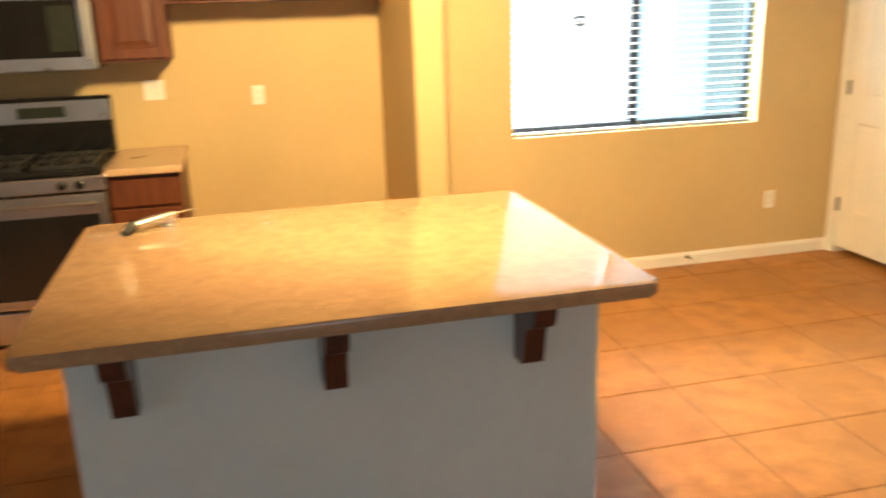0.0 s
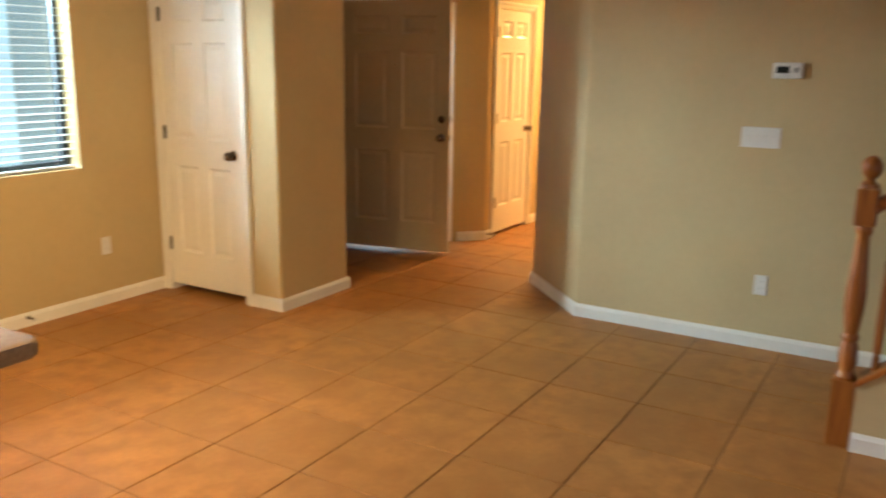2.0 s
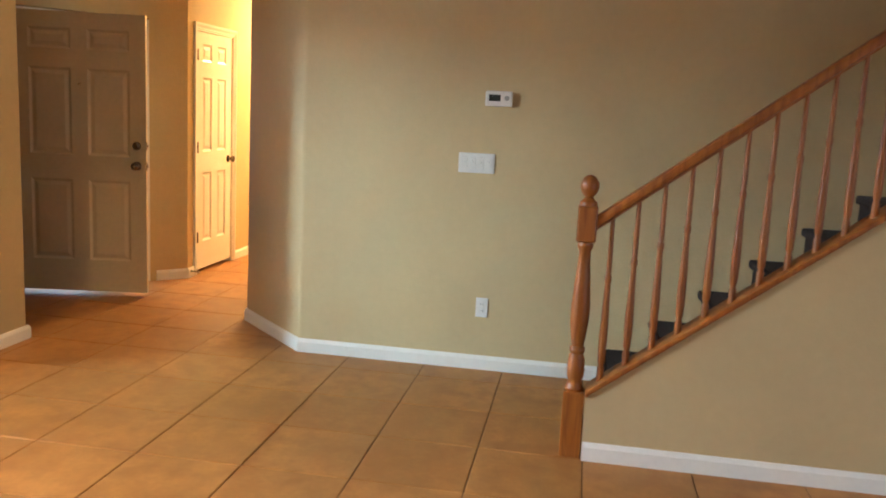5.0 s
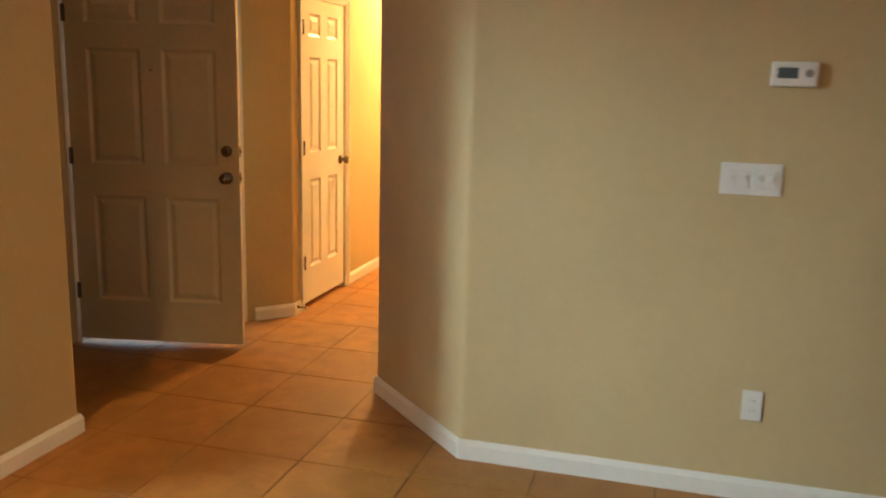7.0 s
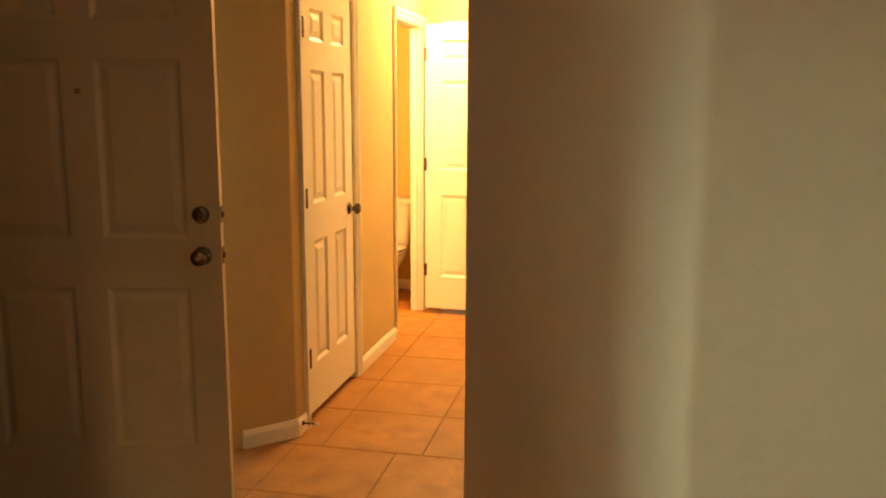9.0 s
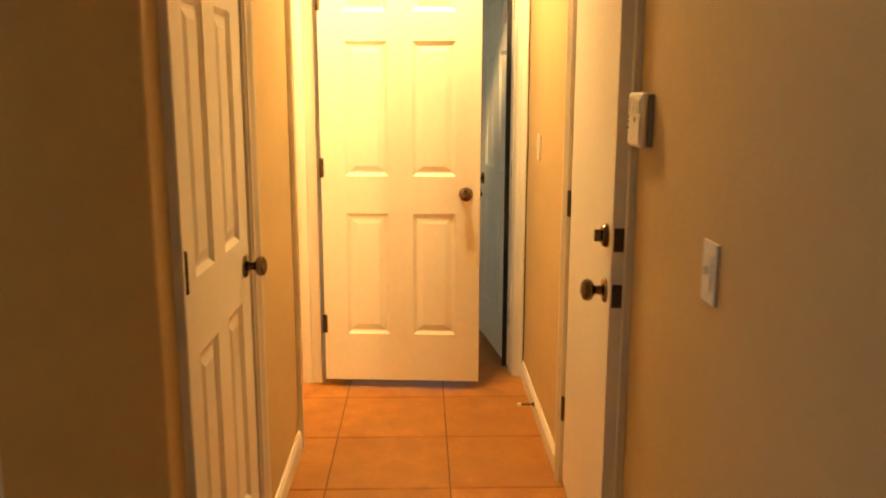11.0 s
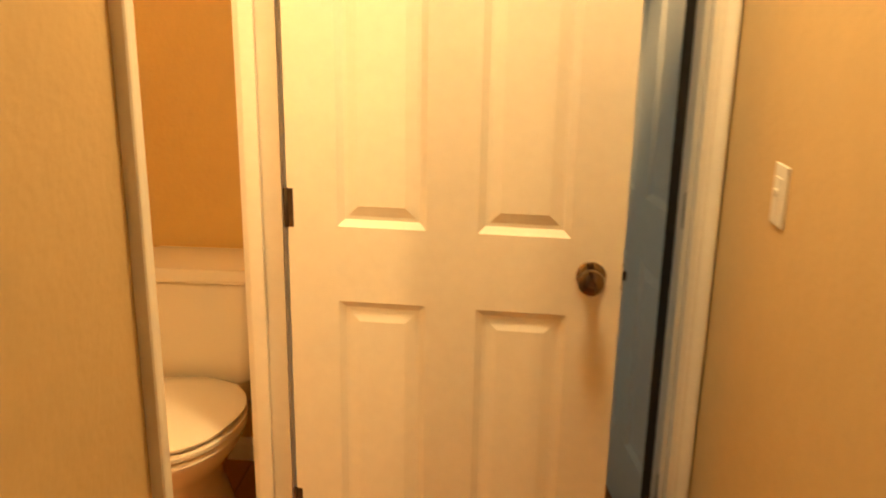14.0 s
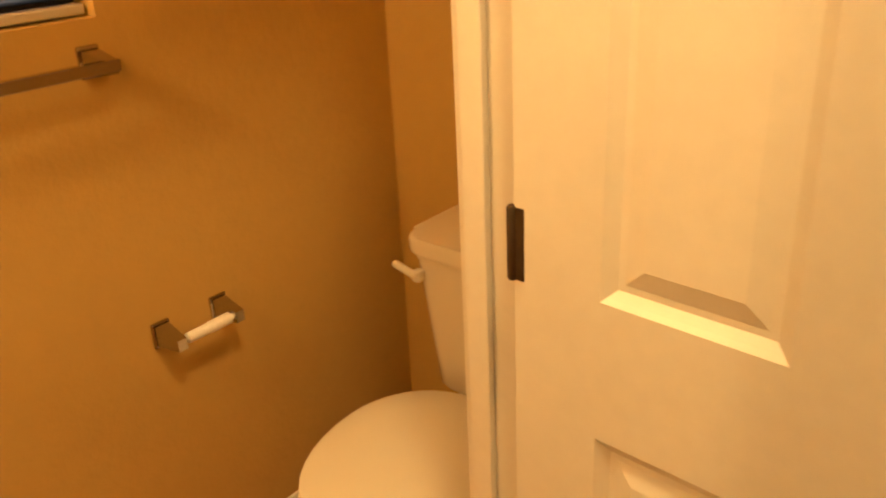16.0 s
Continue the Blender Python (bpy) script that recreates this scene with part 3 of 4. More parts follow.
pts = [(KY, -0.012), (KY, KZ), (KY - L2, KZ + L2 * SL), (KY - L2, -0.012)]
va = [bm.verts.new((SX0, y, z)) for y, z in pts]
vb = [bm.verts.new((SX0 + 0.11, y, z)) for y, z in pts]
bm.faces.new(va), bm.faces.new(vb[::-1])
for i in range(4):
    bm.faces.new((va[i], va[(i + 1) % 4], vb[(i + 1) % 4], vb[i]))
structure("wall_stair", bm, M_WALL, "beige sloping knee wall beside the stairs", "wall")
baseboard([(SX0, KY), (SX0, -2.9)])

rail = thing("stair_railing", pose(0, 0, 0), "turned oak stair railing with a ball-topped newel post", "railing")
bm = bmesh.new()
slope_bar(bm, SX0 - 0.012, SX0 + 0.122, KY + 0.004, KY - L2, KZ, 0.001, 0.030, 0.006)
part("cap", bm, M_OAK, rail, "sloping oak cap on the knee wall")
bm = bmesh.new()
slope_bar(bm, SX0 + 0.022, SX0 + 0.084, KY + 0.03, KY - L2, KZ, 0.745, 0.800, 0.016)
part("handrail", bm, M_OAK, rail, smooth=True)
bm = bmesh.new()
slope_bar(bm, SX0 + 0.036, SX0 + 0.070, KY + 0.03, KY - L2, KZ, 0.735, 0.747)
part("fillet", bm, M_OAK, rail)
BAL = ((0.010, 0.0), (0.015, 0.0), (0.0155, 0.06), (0.011, 0.075), (0.016, 0.09), (0.0175, 0.14), (0.0185, 0.20), (0.016, 0.30), (0.0125, 0.40), (0.011, 0.44), (0.0145, 0.452), (0.0145, 0.47), (0.0105, 0.48), (0.0115, 0.52), (0.0105, 0.62), (0.009, 0.72), (0.009, 0.75))
bm = bmesh.new()
lathe(bm, BAL, None, 12)
bal_mesh = None
y = 0.045
while y > KY - L2 + 0.1:
    z = KZ + (KY - y) * SL + 0.022
    if bal_mesh is None:
        first = part("baluster", bm, M_OAK, rail, smooth=True)
        bal_mesh = first.data
        ob = first
    else:
        ob = new("baluster", bal_mesh)
        ob.parent = rail
    ob.location = (SX0 + 0.053, y, z - 0.004)
    y -= 0.103
newel = new("newel_post")
newel.parent = rail
newel.location = (SX0 + 0.053, KY + 0.052, 0)
bm = bmesh.new()
box(bm, -0.046, -0.046, 0.0, 0.046, 0.046, 0.30, 0.004)
part("newel_base", bm, M_OAK, newel)
bm = bmesh.new()
lathe(bm, ((0.040, 0.298), (0.043, 0.31), (0.032, 0.33), (0.030, 0.345), (0.036, 0.36), (0.038, 0.39), (0.036, 0.44), (0.028, 0.465), (0.034, 0.475), (0.034, 0.49), (0.026, 0.50), (0.032, 0.54), (0.040, 0.61), (0.041, 0.68), (0.034, 0.78), (0.027, 0.87), (0.025, 0.92), (0.034, 0.935), (0.034, 0.95), (0.030, 0.962)), None, 24)
part("newel_shaft", bm, M_OAK, newel, smooth=True)
bm = bmesh.new()
box(bm, -0.042, -0.042, 0.96, 0.042, 0.042, 1.115, 0.008)
part("newel_block", bm, M_OAK, newel)
bm = bmesh.new()
lathe(bm, ((0.038, 1.112), (0.036, 1.13), (0.022, 1.142), (0.017, 1.150), (0.024, 1.158), (0.034, 1.172), (0.0395, 1.192), (0.038, 1.212), (0.028, 1.232), (0.014, 1.243), (0.0, 1.246)), None, 24)
part("newel_ball", bm, M_OAK, newel, smooth=True)

# ---------- front window ----------
wx0, wx1, wz0, wz1 = WIN
win = tagged(thing("window_1", pose(0, 0, 0), "sliding window with dark frame and white blinds", "window"), kind="structure")
fy = NW + 0.11
for x0, z0, x1, z1, nm in ((wx0, wz0, wx1, wz0 + 0.042, "frame_bottom"), (wx0, wz1 - 0.035, wx1, wz1, "frame_top"), (wx0, wz0 + 0.035, wx0 + 0.035, wz1 - 0.035, "frame_side"), (wx1 - 0.035, wz0 + 0.035, wx1, wz1 - 0.035, "frame_side"), (2.60, wz0 + 0.035, 2.655, wz1 - 0.035, "meeting_rail")):
    bm = bmesh.new()
    box(bm, x0, fy, z0, x1, fy + 0.045, z1, 0.003)
    part(nm, bm, M_ALU, win)
for x0, x1, yy in ((wx0 + 0.03, 2.61, fy + 0.012), (2.64, wx1 - 0.03, fy + 0.028)):
    bm = bmesh.new()
    box(bm, x0, yy, wz0 + 0.03, x1, yy + 0.004, wz1 - 0.03)
    pane = part("pane", bm, M_GLASS, win)
    pane.visible_shadow = False
screen = material("insect_screen", (0.10, 0.16, 0.20), 0.8, vary=0.05, scale=30)
nt = screen.node_tree
tr, mx = nt.nodes.new("ShaderNodeBsdfTransparent"), nt.nodes.new("ShaderNodeMixShader")
mx.inputs[0].default_value = 0.08
tr.inputs[0].default_value = (0.82, 0.93, 0.96, 1)
nt.links.new(tr.outputs[0], mx.inputs[1])
nt.links.new(nt.nodes["Principled BSDF"].outputs[0], mx.inputs[2])
nt.links.new(mx.outputs[0], nt.nodes["Material Output"].inputs["Surface"])
bm = bmesh.new()
box(bm, 2.655, fy + 0.040, wz0 + 0.035, wx1 - 0.035, fy + 0.041, wz1 - 0.035)
part("insect_screen", bm, screen, win, "grey insect screen over the sliding half")
bm = bmesh.new()
for a, b, c, d in (((-0.075, 0), (0, 0.055), (0.075, 0), (0, 0.018)), ((-0.06, -0.02), (0, 0.0), (0.06, -0.02), (0, -0.055))):
    bm.faces.new([bm.verts.new((2.27 + x * 0.8, fy + 0.010, 1.56 + z * 0.8)) for x, z in (a, d, c, b)])
part("sticker", bm, M_ALU, win, "small dark diamond sticker on the pane")

blinds = thing("window_blind", pose(0, 0, 0), "white horizontal blind lowered over the window, slats open", "blind")
bm = bmesh.new()
box(bm, wx0 + 0.01, NW + 0.035, wz1 - 0.045, wx1 - 0.01, NW + 0.085, wz1 - 0.002, 0.004)
part("headrail", bm, M_BLIND, blinds)
bm = bmesh.new()
box(bm, wx0 + 0.012, NW + 0.040, wz0 + 0.003, wx1 - 0.012, NW + 0.085, wz0 + 0.019, 0.005)
part("bottom_rail", bm, M_BLIND, blinds)
bm = bmesh.new()
prof = [(-0.024, -0.0030), (-0.012, -0.0006), (0.0, 0.0004), (0.012, 0.0002), (0.024, -0.0016)]
top = [[bm.verts.new((x, dy, dz + 0.0018)) for dy, dz in prof] for x in (wx0 + 0.012, wx1 - 0.012)]
bot = [[bm.verts.new((x, dy, dz)) for dy, dz in prof] for x in (wx0 + 0.012, wx1 - 0.012)]
for k in range(4):
    bm.faces.new((top[0][k], top[1][k], top[1][k + 1], top[0][k + 1]))
    bm.faces.new((bot[0][k], bot[0][k + 1], bot[1][k + 1], bot[1][k]))
for k in (0, 4):
    bm.faces.new((top[0][k], top[1][k], bot[1][k], bot[0][k]))
for s in (0, 1):
    bm.faces.new(top[s] + bot[s][::-1])
slat = part("slat", bm, M_BLIND, blinds)
slat.location = (0, NW + 0.062, wz0 + 0.075)
zz = wz0 + 0.075 + 0.044
while zz < wz1 - 0.06:
    ob = new("slat", slat.data)
    ob.parent = blinds
    ob.location = (0, NW + 0.062, zz)
    zz += 0.044
for x in (wx0 + 0.14, 2.63, wx1 - 0.14):
    bm = bmesh.new()
    box(bm, x - 0.001, NW + 0.036, wz0 + 0.03, x + 0.001, NW + 0.038, wz1 - 0.04)
    part("ladder_cord", bm, M_BLIND, blinds)

# ---------- outside the window ----------
nb = thing("neighbour_house", pose(0, 0, 0), "pale stucco side of the house next door", "house")
bm = bmesh.new()
box(bm, -6.0, 8.2, -0.16, 4.55, 8.5, 5.2)
part("wall", bm, M_STUCCO, nb)
bm = bmesh.new()
box(bm, 4.55, 7.6, -0.16, 5.6, 8.5, 5.2)
part("wall_return", bm, M_STUCCO_BLUE, nb, "stucco return wall with shade in its grey-blue colour")
bm = bmesh.new()
box(bm, -6.3, 7.7, 5.2, 5.9, 9.2, 5.4, 0.01)
part("roof", bm, M_STUCCO_BLUE, nb)

# ---------- kitchen island ----------
IX0, IX1, IY0, IY1, IZ = -0.345, 1.305, 1.75, 3.04, 0.92
isl = thing("kitchen_island", pose(0, 0, 0), "drywall-sided kitchen island with a polished stone counter", "kitchen island")
bm = bmesh.new()
box(bm, IX0 + 0.06, 2.03, -0.004, IX1 - 0.055, IY1 - 0.04, IZ - 0.04, 0.006)
part("body", bm, M_ISLAND, isl, "grey-beige painted drywall sides")
bm = bmesh.new()
prism(bm, rounded([(IX0, IY0), (IX1, IY0), (IX1, IY1), (IX0, IY1)], {0: 0.03, 1: 0.03, 2: 0.03, 3: 0.03}), IZ - 0.040, IZ)
bmesh.ops.bevel(bm, geom=[e for e in bm.edges if abs(e.verts[0].co.z - e.verts[1].co.z) < 1e-6], offset=0.013, segments=4, affect="EDGES", profile=0.5)
part("countertop", bm, M_GRANITE, isl, "polished brown speckled stone countertop with rounded edges", True)


def corbel(x):
    """An ogee bracket under the overhang."""
    bm = bmesh.new()
    out = [(2.03, IZ - 0.042), (1.835, IZ - 0.042), (1.835, IZ - 0.075), (1.845, IZ - 0.080), (1.850, IZ - 0.110), (1.868, IZ - 0.138), (1.905, IZ - 0.152), (1.925, IZ - 0.165), (1.935, IZ - 0.189), (1.945, IZ - 0.244), (1.955, IZ - 0.281), (1.970, IZ - 0.288), (2.03, IZ - 0.288)]
    a = [bm.verts.new((x, y, z)) for y, z in out]
    b = [bm.verts.new((x + 0.065, y, z)) for y, z in out]
    bm.faces.new(a), bm.faces.new(b[::-1])
    for i in range(len(out)):
        k = (i + 1) % len(out)
        bm.faces.new((a[i], a[k], b[k], b[i]))
    part("corbel", bm, M_CORBEL, isl, "dark stained wooden ogee corbel")


for x in (-0.165, 0.395, 0.975):
    corbel(x)

fau = thing("kitchen_faucet", pose(-0.05, 2.93, IZ, 0, 0, 38), "low chrome pull-out kitchen faucet on the island", "faucet")
bm = bmesh.new()
lathe(bm, ((0.0, 0.0), (0.028, 0.0), (0.028, 0.005), (0.021, 0.010), (0.020, 0.030), (0.014, 0.036), (0.0, 0.038)), None, 18)
part("base", bm, M_STEEL, fau, smooth=True)
bm = bmesh.new()
lathe(bm, ((0.0, 0.0), (0.015, 0.0), (0.018, 0.03), (0.019, 0.12), (0.017, 0.165), (0.0, 0.167)), pose(0.03, 0, 0.036, 0, -93, 0), 16)
part("spout", bm, M_STEEL, fau, smooth=True)
bm = bmesh.new()
lathe(bm, ((0.0, 0.0), (0.017, 0.0), (0.019, 0.02), (0.016, 0.055), (0.0, 0.058)), pose(-0.132, 0, 0.034, 0, -118, 0), 16)
part("spray_head", bm, M_RUBBER, fau, "black spray head", smooth=True)
bm = bmesh.new()
box(bm, 0.02, -0.005, 0.036, 0.12, 0.005, 0.043, 0.003)
part("lever", bm, M_STEEL, fau)

# ---------- kitchen wall: range, microwave, cabinets ----------
RX1, RX0 = -0.455, -1.215
RF = 4.30
rng = thing("gas_range", pose(0, 0, 0), "stainless steel and black gas range with a backguard", "range")
bm = bmesh.new()
box(bm, RX0, RF + 0.03, 0.0, RX1, KN - 0.02, 0.90, 0.006)
part("body", bm, M_BLACK, rng)
bm = bmesh.new()
box(bm, RX0, RF, 0.90, RX1, KN - 0.10, 0.925, 0.006)
part("cooktop", bm, M_BLACK, rng, "black enamel cooktop")
bm = bmesh.new()
box(bm, RX0, KN - 0.10, 0.925, RX1, KN - 0.02, 1.245, 0.012)
bg = part("backguard", bm, M_BLACK, rng)
bm = bmesh.new()
box(bm, RX0 + 0.01, KN - 0.106, 1.105, RX1 - 0.01, KN - 0.100, 1.225, 0.004)
part("steel_panel", bm, M_STEEL, bg, "stainless control panel")
bm = bmesh.new()
box(bm, -0.95, KN - 0.111, 1.135, -0.70, KN - 0.106, 1.195, 0.002)
part("display", bm, M_LCD, bg)
bm = bmesh.new()
box(bm, RX0, RF - 0.012, 0.815, RX1, RF + 0.03, 0.895, 0.008)
cp = part("control_strip", bm, M_STEEL, rng, "stainless strip with burner knobs")
for x in (-1.10, -1.02, -0.66, -0.575):
    bm = bmesh.new()
    lathe(bm, ((0.0, 0.0), (0.024, 0.0), (0.022, 0.022), (0.018, 0.028), (0.0, 0.029)), pose(x, RF - 0.012, 0.853, 90), 18)
    part("burner_knob", bm, M_BLACK, cp, smooth=True)
bm = bmesh.new()
box(bm, RX0 + 0.005, RF - 0.015, 0.22, RX1 - 0.005, RF + 0.03, 0.805, 0.006)
od = part("oven_door", bm, M_STEEL, rng)
bm = bmesh.new()
box(bm, RX0 + 0.04, RF - 0.019, 0.27, RX1 - 0.04, RF - 0.014, 0.70, 0.003)
part("oven_glass", bm, M_BLACK, od, "black oven window")
bm = bmesh.new()
lathe(bm, ((0.0, -0.34), (0.011, -0.34), (0.011, 0.34), (0.0, 0.34)), pose(-0.835, RF - 0.06, 0.765, 0, 90, 0), 12)
for x in (-1.14, -0.53):
    box(bm, x - 0.01, RF - 0.06, 0.755, x + 0.01, RF - 0.014, 0.775, 0.003)
part("oven_handle", bm, M_STEEL, od, smooth=True)
bm = bmesh.new()
box(bm, RX0 + 0.005, RF - 0.012, 0.04, RX1 - 0.005, RF + 0.03, 0.205, 0.006)
part("drawer", bm, M_STEEL, rng)
for x in (-1.02, -0.65):
    bm = bmesh.new()
    for k in range(4):
        box(bm, x - 0.15 + k * 0.1 - 0.006, RF + 0.07, 0.937, x - 0.15 + k * 0.1 + 0.006, RF + 0.56, 0.952, 0.002)
    for yy in (RF + 0.08, RF + 0.32, RF + 0.55):
        box(bm, x - 0.16, yy - 0.006, 0.925, x + 0.16, yy + 0.006, 0.945, 0.002)
    part("grate", bm, M_IRON, rng, "black cast iron burner grate")

mw = thing("microwave", pose(0, 0, 0), "stainless over-the-range microwave with a dark glass door", "microwave")
bm = bmesh.new()
box(bm, RX0, 4.64, 1.40, RX1, KN - 0.01, 1.81, 0.006)
part("body", bm, M_BLACK, mw)
bm = bmesh.new()
box(bm, RX0, 4.60, 1.40, RX1, 4.64, 1.81, 0.008)
md = part("door", bm, M_STEEL, mw)
bm = bmesh.new()
box(bm, RX0 + 0.03, 4.596, 1.47, RX1 - 0.06, 4.601, 1.76, 0.003)
part("door_glass", bm, M_BLACK, md)
bm = bmesh.new()
box(bm, RX1 - 0.21, 4.592, 1.50, RX1 - 0.075, 4.597, 1.73, 0.002)
part("control_panel", bm, M_LCD, md)
bm = bmesh.new()
lathe(bm, ((0.0, -0.16), (0.010, -0.16), (0.010, 0.16), (0.0, 0.16)), pose(RX1 - 0.035, 4.565, 1.61), 12)
part("handle", bm, M_STEEL, md, smooth=True)


def cabinet(name, x0, x1, y0, y1, z0, z1, label, drawer=0.0):
    """A framed cabinet with a raised door, and a drawer if it has one."""
    c = thing(name, pose(0, 0, 0), label, "cabinet")
    bm = bmesh.new()
    box(bm, x0, y0 + 0.02, z0, x1, y1, z1, 0.002)
    part("body", bm, M_CHERRY, c)
    top = z1 - 0.02
    if drawer:
        bm = bmesh.new()
        box(bm, x0 + 0.015, y0, z1 - drawer, x1 - 0.015, y0 + 0.02, top, 0.005)
        part("drawer_front", bm, M_CHERRY, c)
        top = z1 - drawer - 0.015
    bm = bmesh.new()
    xa, xb, za, zb = x0 + 0.015, x1 - 0.015, z0 + 0.015, top
    rings = []
    for ins, dep in ((0.0, 0.020), (0.0, 0.003), (0.003, 0.0), (0.055, 0.0), (0.062, 0.008), (0.072, 0.008), (0.095, 0.002)):
        rings.append([bm.verts.new((x, y0 + dep, z)) for x, z in ((xa + ins, za + ins), (xb - ins, za + ins), (xb - ins, zb - ins), (xa + ins, zb - ins))])
    for a, b in zip(rings, rings[1:]):
        for k in range(4):
            bm.faces.new((a[k], a[(k + 1) % 4], b[(k + 1) % 4], b[k]))
    bm.faces.new(rings[-1])
    part("door", bm, M_CHERRY, c)
    return c


cabinet("wall_cabinet", RX1 + 0.004, -0.085, 4.67, KN, 1.43, 2.30, "dark cherry wall cabinet beside the microwave")
cabinet("wall_cabinet", RX0, RX1, 4.67, KN, 1.815, 2.30, "dark cherry cabinet above the microwave")
cabinet("wall_cabinet", -0.08, 1.115, 4.66, KN, 1.724, 2.30, "dark cherry cabinet above the refrigerator space")
cabinet("base_cabinet", RX1 + 0.004, -0.085, 4.32, KN, 0.09, 0.88, "dark cherry base cabinet with a drawer", 0.17)
bm = bmesh.new()
box(bm, RX1 + 0.004, 4.38, 0.0, -0.085, KN, 0.09)
tagged(finish("toe_kick", bm, M_CHERRY), "dark recessed toe kick under the base cabinet", "toe kick")
cabinet("base_cabinet", -2.4, RX0 - 0.004, 4.32, KN, 0.0, 0.88, "dark cherry base cabinet beyond the range", 0.17)
bm = bmesh.new()
box(bm, RX1 + 0.002, 4.28, 0.88, -0.07, KN, 0.92, 0.010)
tagged(finish("worktop", bm, M_COUNTER), "light brown laminate worktop beside the range", "worktop")
bm = bmesh.new()
box(bm, -2.4, 4.28, 0.88, RX0 - 0.002, KN, 0.92, 0.010)
tagged(finish("worktop", bm, M_COUNTER), "light brown laminate worktop beyond the range", "worktop")


def plate(name, m, w, h, kind, label, category):
    """A wall plate with sockets or rockers; m sets it on a wall, face to -y."""
    p = thing(name, m, label, category)
    bm = bmesh.new()
    box(bm, -w / 2, -0.006, -h / 2, w / 2, 0, h / 2, 0.0025)
    pl = part("plate", bm, M_PLASTIC, p)
    if kind == "outlet":
        for z in (-0.02, 0.02):
            bm = bmesh.new()
            lathe(bm, ((0.0, 0.0), (0.0165, 0.0), (0.016, 0.002), (0.0, 0.002)), pose(0, -0.006, z, 90), 18)
            s = part("socket", bm, M_PLASTIC, pl)
            bm = bmesh.new()
            for x in (-0.0065, 0.0065):
                box(bm, x - 0.001, -0.0087, z - 0.003, x + 0.001, -0.008, z + 0.005)
            part("slot", bm, M_RUBBER, s)
    else:
        n = kind
        for k in range(n):
            x = (k - (n - 1) / 2) * 0.046
            bm = bmesh.new()
            box(bm, x - 0.0165, -0.0085, -0.033, x + 0.0165, -0.006, 0.033, 0.001)
            rk = part("rocker", bm, M_PLASTIC, pl)
            bm = bmesh.new()
            box(bm, x - 0.004, -0.016, -0.002, x + 0.004, -0.008, 0.012, 0.002)
            part("toggle", bm, M_PLASTIC, rk)
    return p


plate("light_switch", Matrix.Translation((TX, 0.778, 1.20)) @ pose(0, 0, 0, 0, 0, -90), 0.205, 0.112, 4, "four-gang ivory light switch plate on the beige wall", "light switch")
plate("wall_outlet", Matrix.Translation((TX, 0.70, 0.37)) @ pose(0, 0, 0, 0, 0, -90), 0.07, 0.114, "outlet", "ivory wall outlet low on the beige wall", "outlet")
plate("wall_outlet", Matrix.Translation((-0.22, KN, 1.25)), 0.116, 0.114, "outlet", "ivory outlet above the kitchen worktop", "outlet")
plate("wall_outlet", Matrix.Translation((0.37, KN, 1.19)), 0.07, 0.114, "outlet", "ivory outlet in the refrigerator space", "outlet")
plate("wall_outlet", Matrix.Translation((3.565, NW, 0.385)), 0.07, 0.114, "outlet", "ivory wall outlet low beside the closet corner", "outlet")
plate("light_switch", Matrix.Translation((6.597, HS, 1.135)) @ pose(0, 0, 0, 0, 0, 180), 0.07, 0.114, 1, "ivory light switch on the hall wall", "light switch")
plate("light_switch", Matrix.Translation((8.815, HS, 1.20)) @ pose(0, 0, 0, 0, 0, 180), 0.07, 0.114, 1, "ivory light switch near the end of the hall", "light switch")

th = thing("thermostat", Matrix.Translation((TX, 0.672, 1.562)) @ pose(0, 0, 0, 0, 0, -90), "small white thermostat with a dark display", "thermostat")
bm = bmesh.new()
box(bm, -0.075, -0.028, -0.042, 0.075, 0, 0.042, 0.008)
part("case", bm, M_PLASTIC, th)
bm = bmesh.new()
box(bm, -0.055, -0.030, -0.014, 0.010, -0.0275, 0.022, 0.001)
part("display", bm, M_LCD, th)
bm = bmesh.new()
lathe(bm, ((0.0, 0.0), (0.014, 0.0), (0.012, 0.003), (0.0, 0.003)), pose(0.045, -0.028, 0.004, 90), 16)
part("button", bm, M_GREYPLASTIC, th)

ap = thing("alarm_keypad", Matrix.Translation((7.083, HS, 1.388)) @ pose(0, 0, 0, 0, 0, 180), "white wall-mounted control keypad beside the garage door", "keypad")
bm = bmesh.new()
box(bm, -0.060, -0.012, -0.060, 0.060, 0, 0.060, 0.003)
part("back_plate", bm, M_GREYPLASTIC, ap)
bm = bmesh.new()
box(bm, -0.062, -0.030, -0.063, 0.062, -0.012, 0.063, 0.010, 3)
part("case", bm, M_PLASTIC, ap)
bm = bmesh.new()
box(bm, -0.010, -0.0318, 0.014, 0.050, -0.0295, 0.050, 0.002)
bez = part("display_frame", bm, M_PLASTIC, ap)
bm = bmesh.new()
box(bm, -0.006, -0.0326, 0.018, 0.046, -0.0312, 0.046, 0.0005)
part("display", bm, M_LCD, bez, "dark rectangular display")
bm = bmesh.new()
box(bm, -0.034, -0.0325, -0.056, 0.056, -0.0295, 0.008, 0.002)
flap = part("flap", bm, M_PLASTIC, ap, "hinged cover over the buttons")
bm = bmesh.new()
lathe(bm, ((0.0, 0.0), (0.0065, 0.0), (0.0055, 0.0016), (0.0, 0.0018)), pose(0.018, -0.0322, 0.001, 90), 16)
part("thumb_notch", bm, M_GREYPLASTIC, flap)
bm = bmesh.new()
for k in range(5):
    box(bm, -0.052, -0.0308, 0.022 + k * 0.006, -0.030, -0.0295, 0.0245 + k * 0.006)
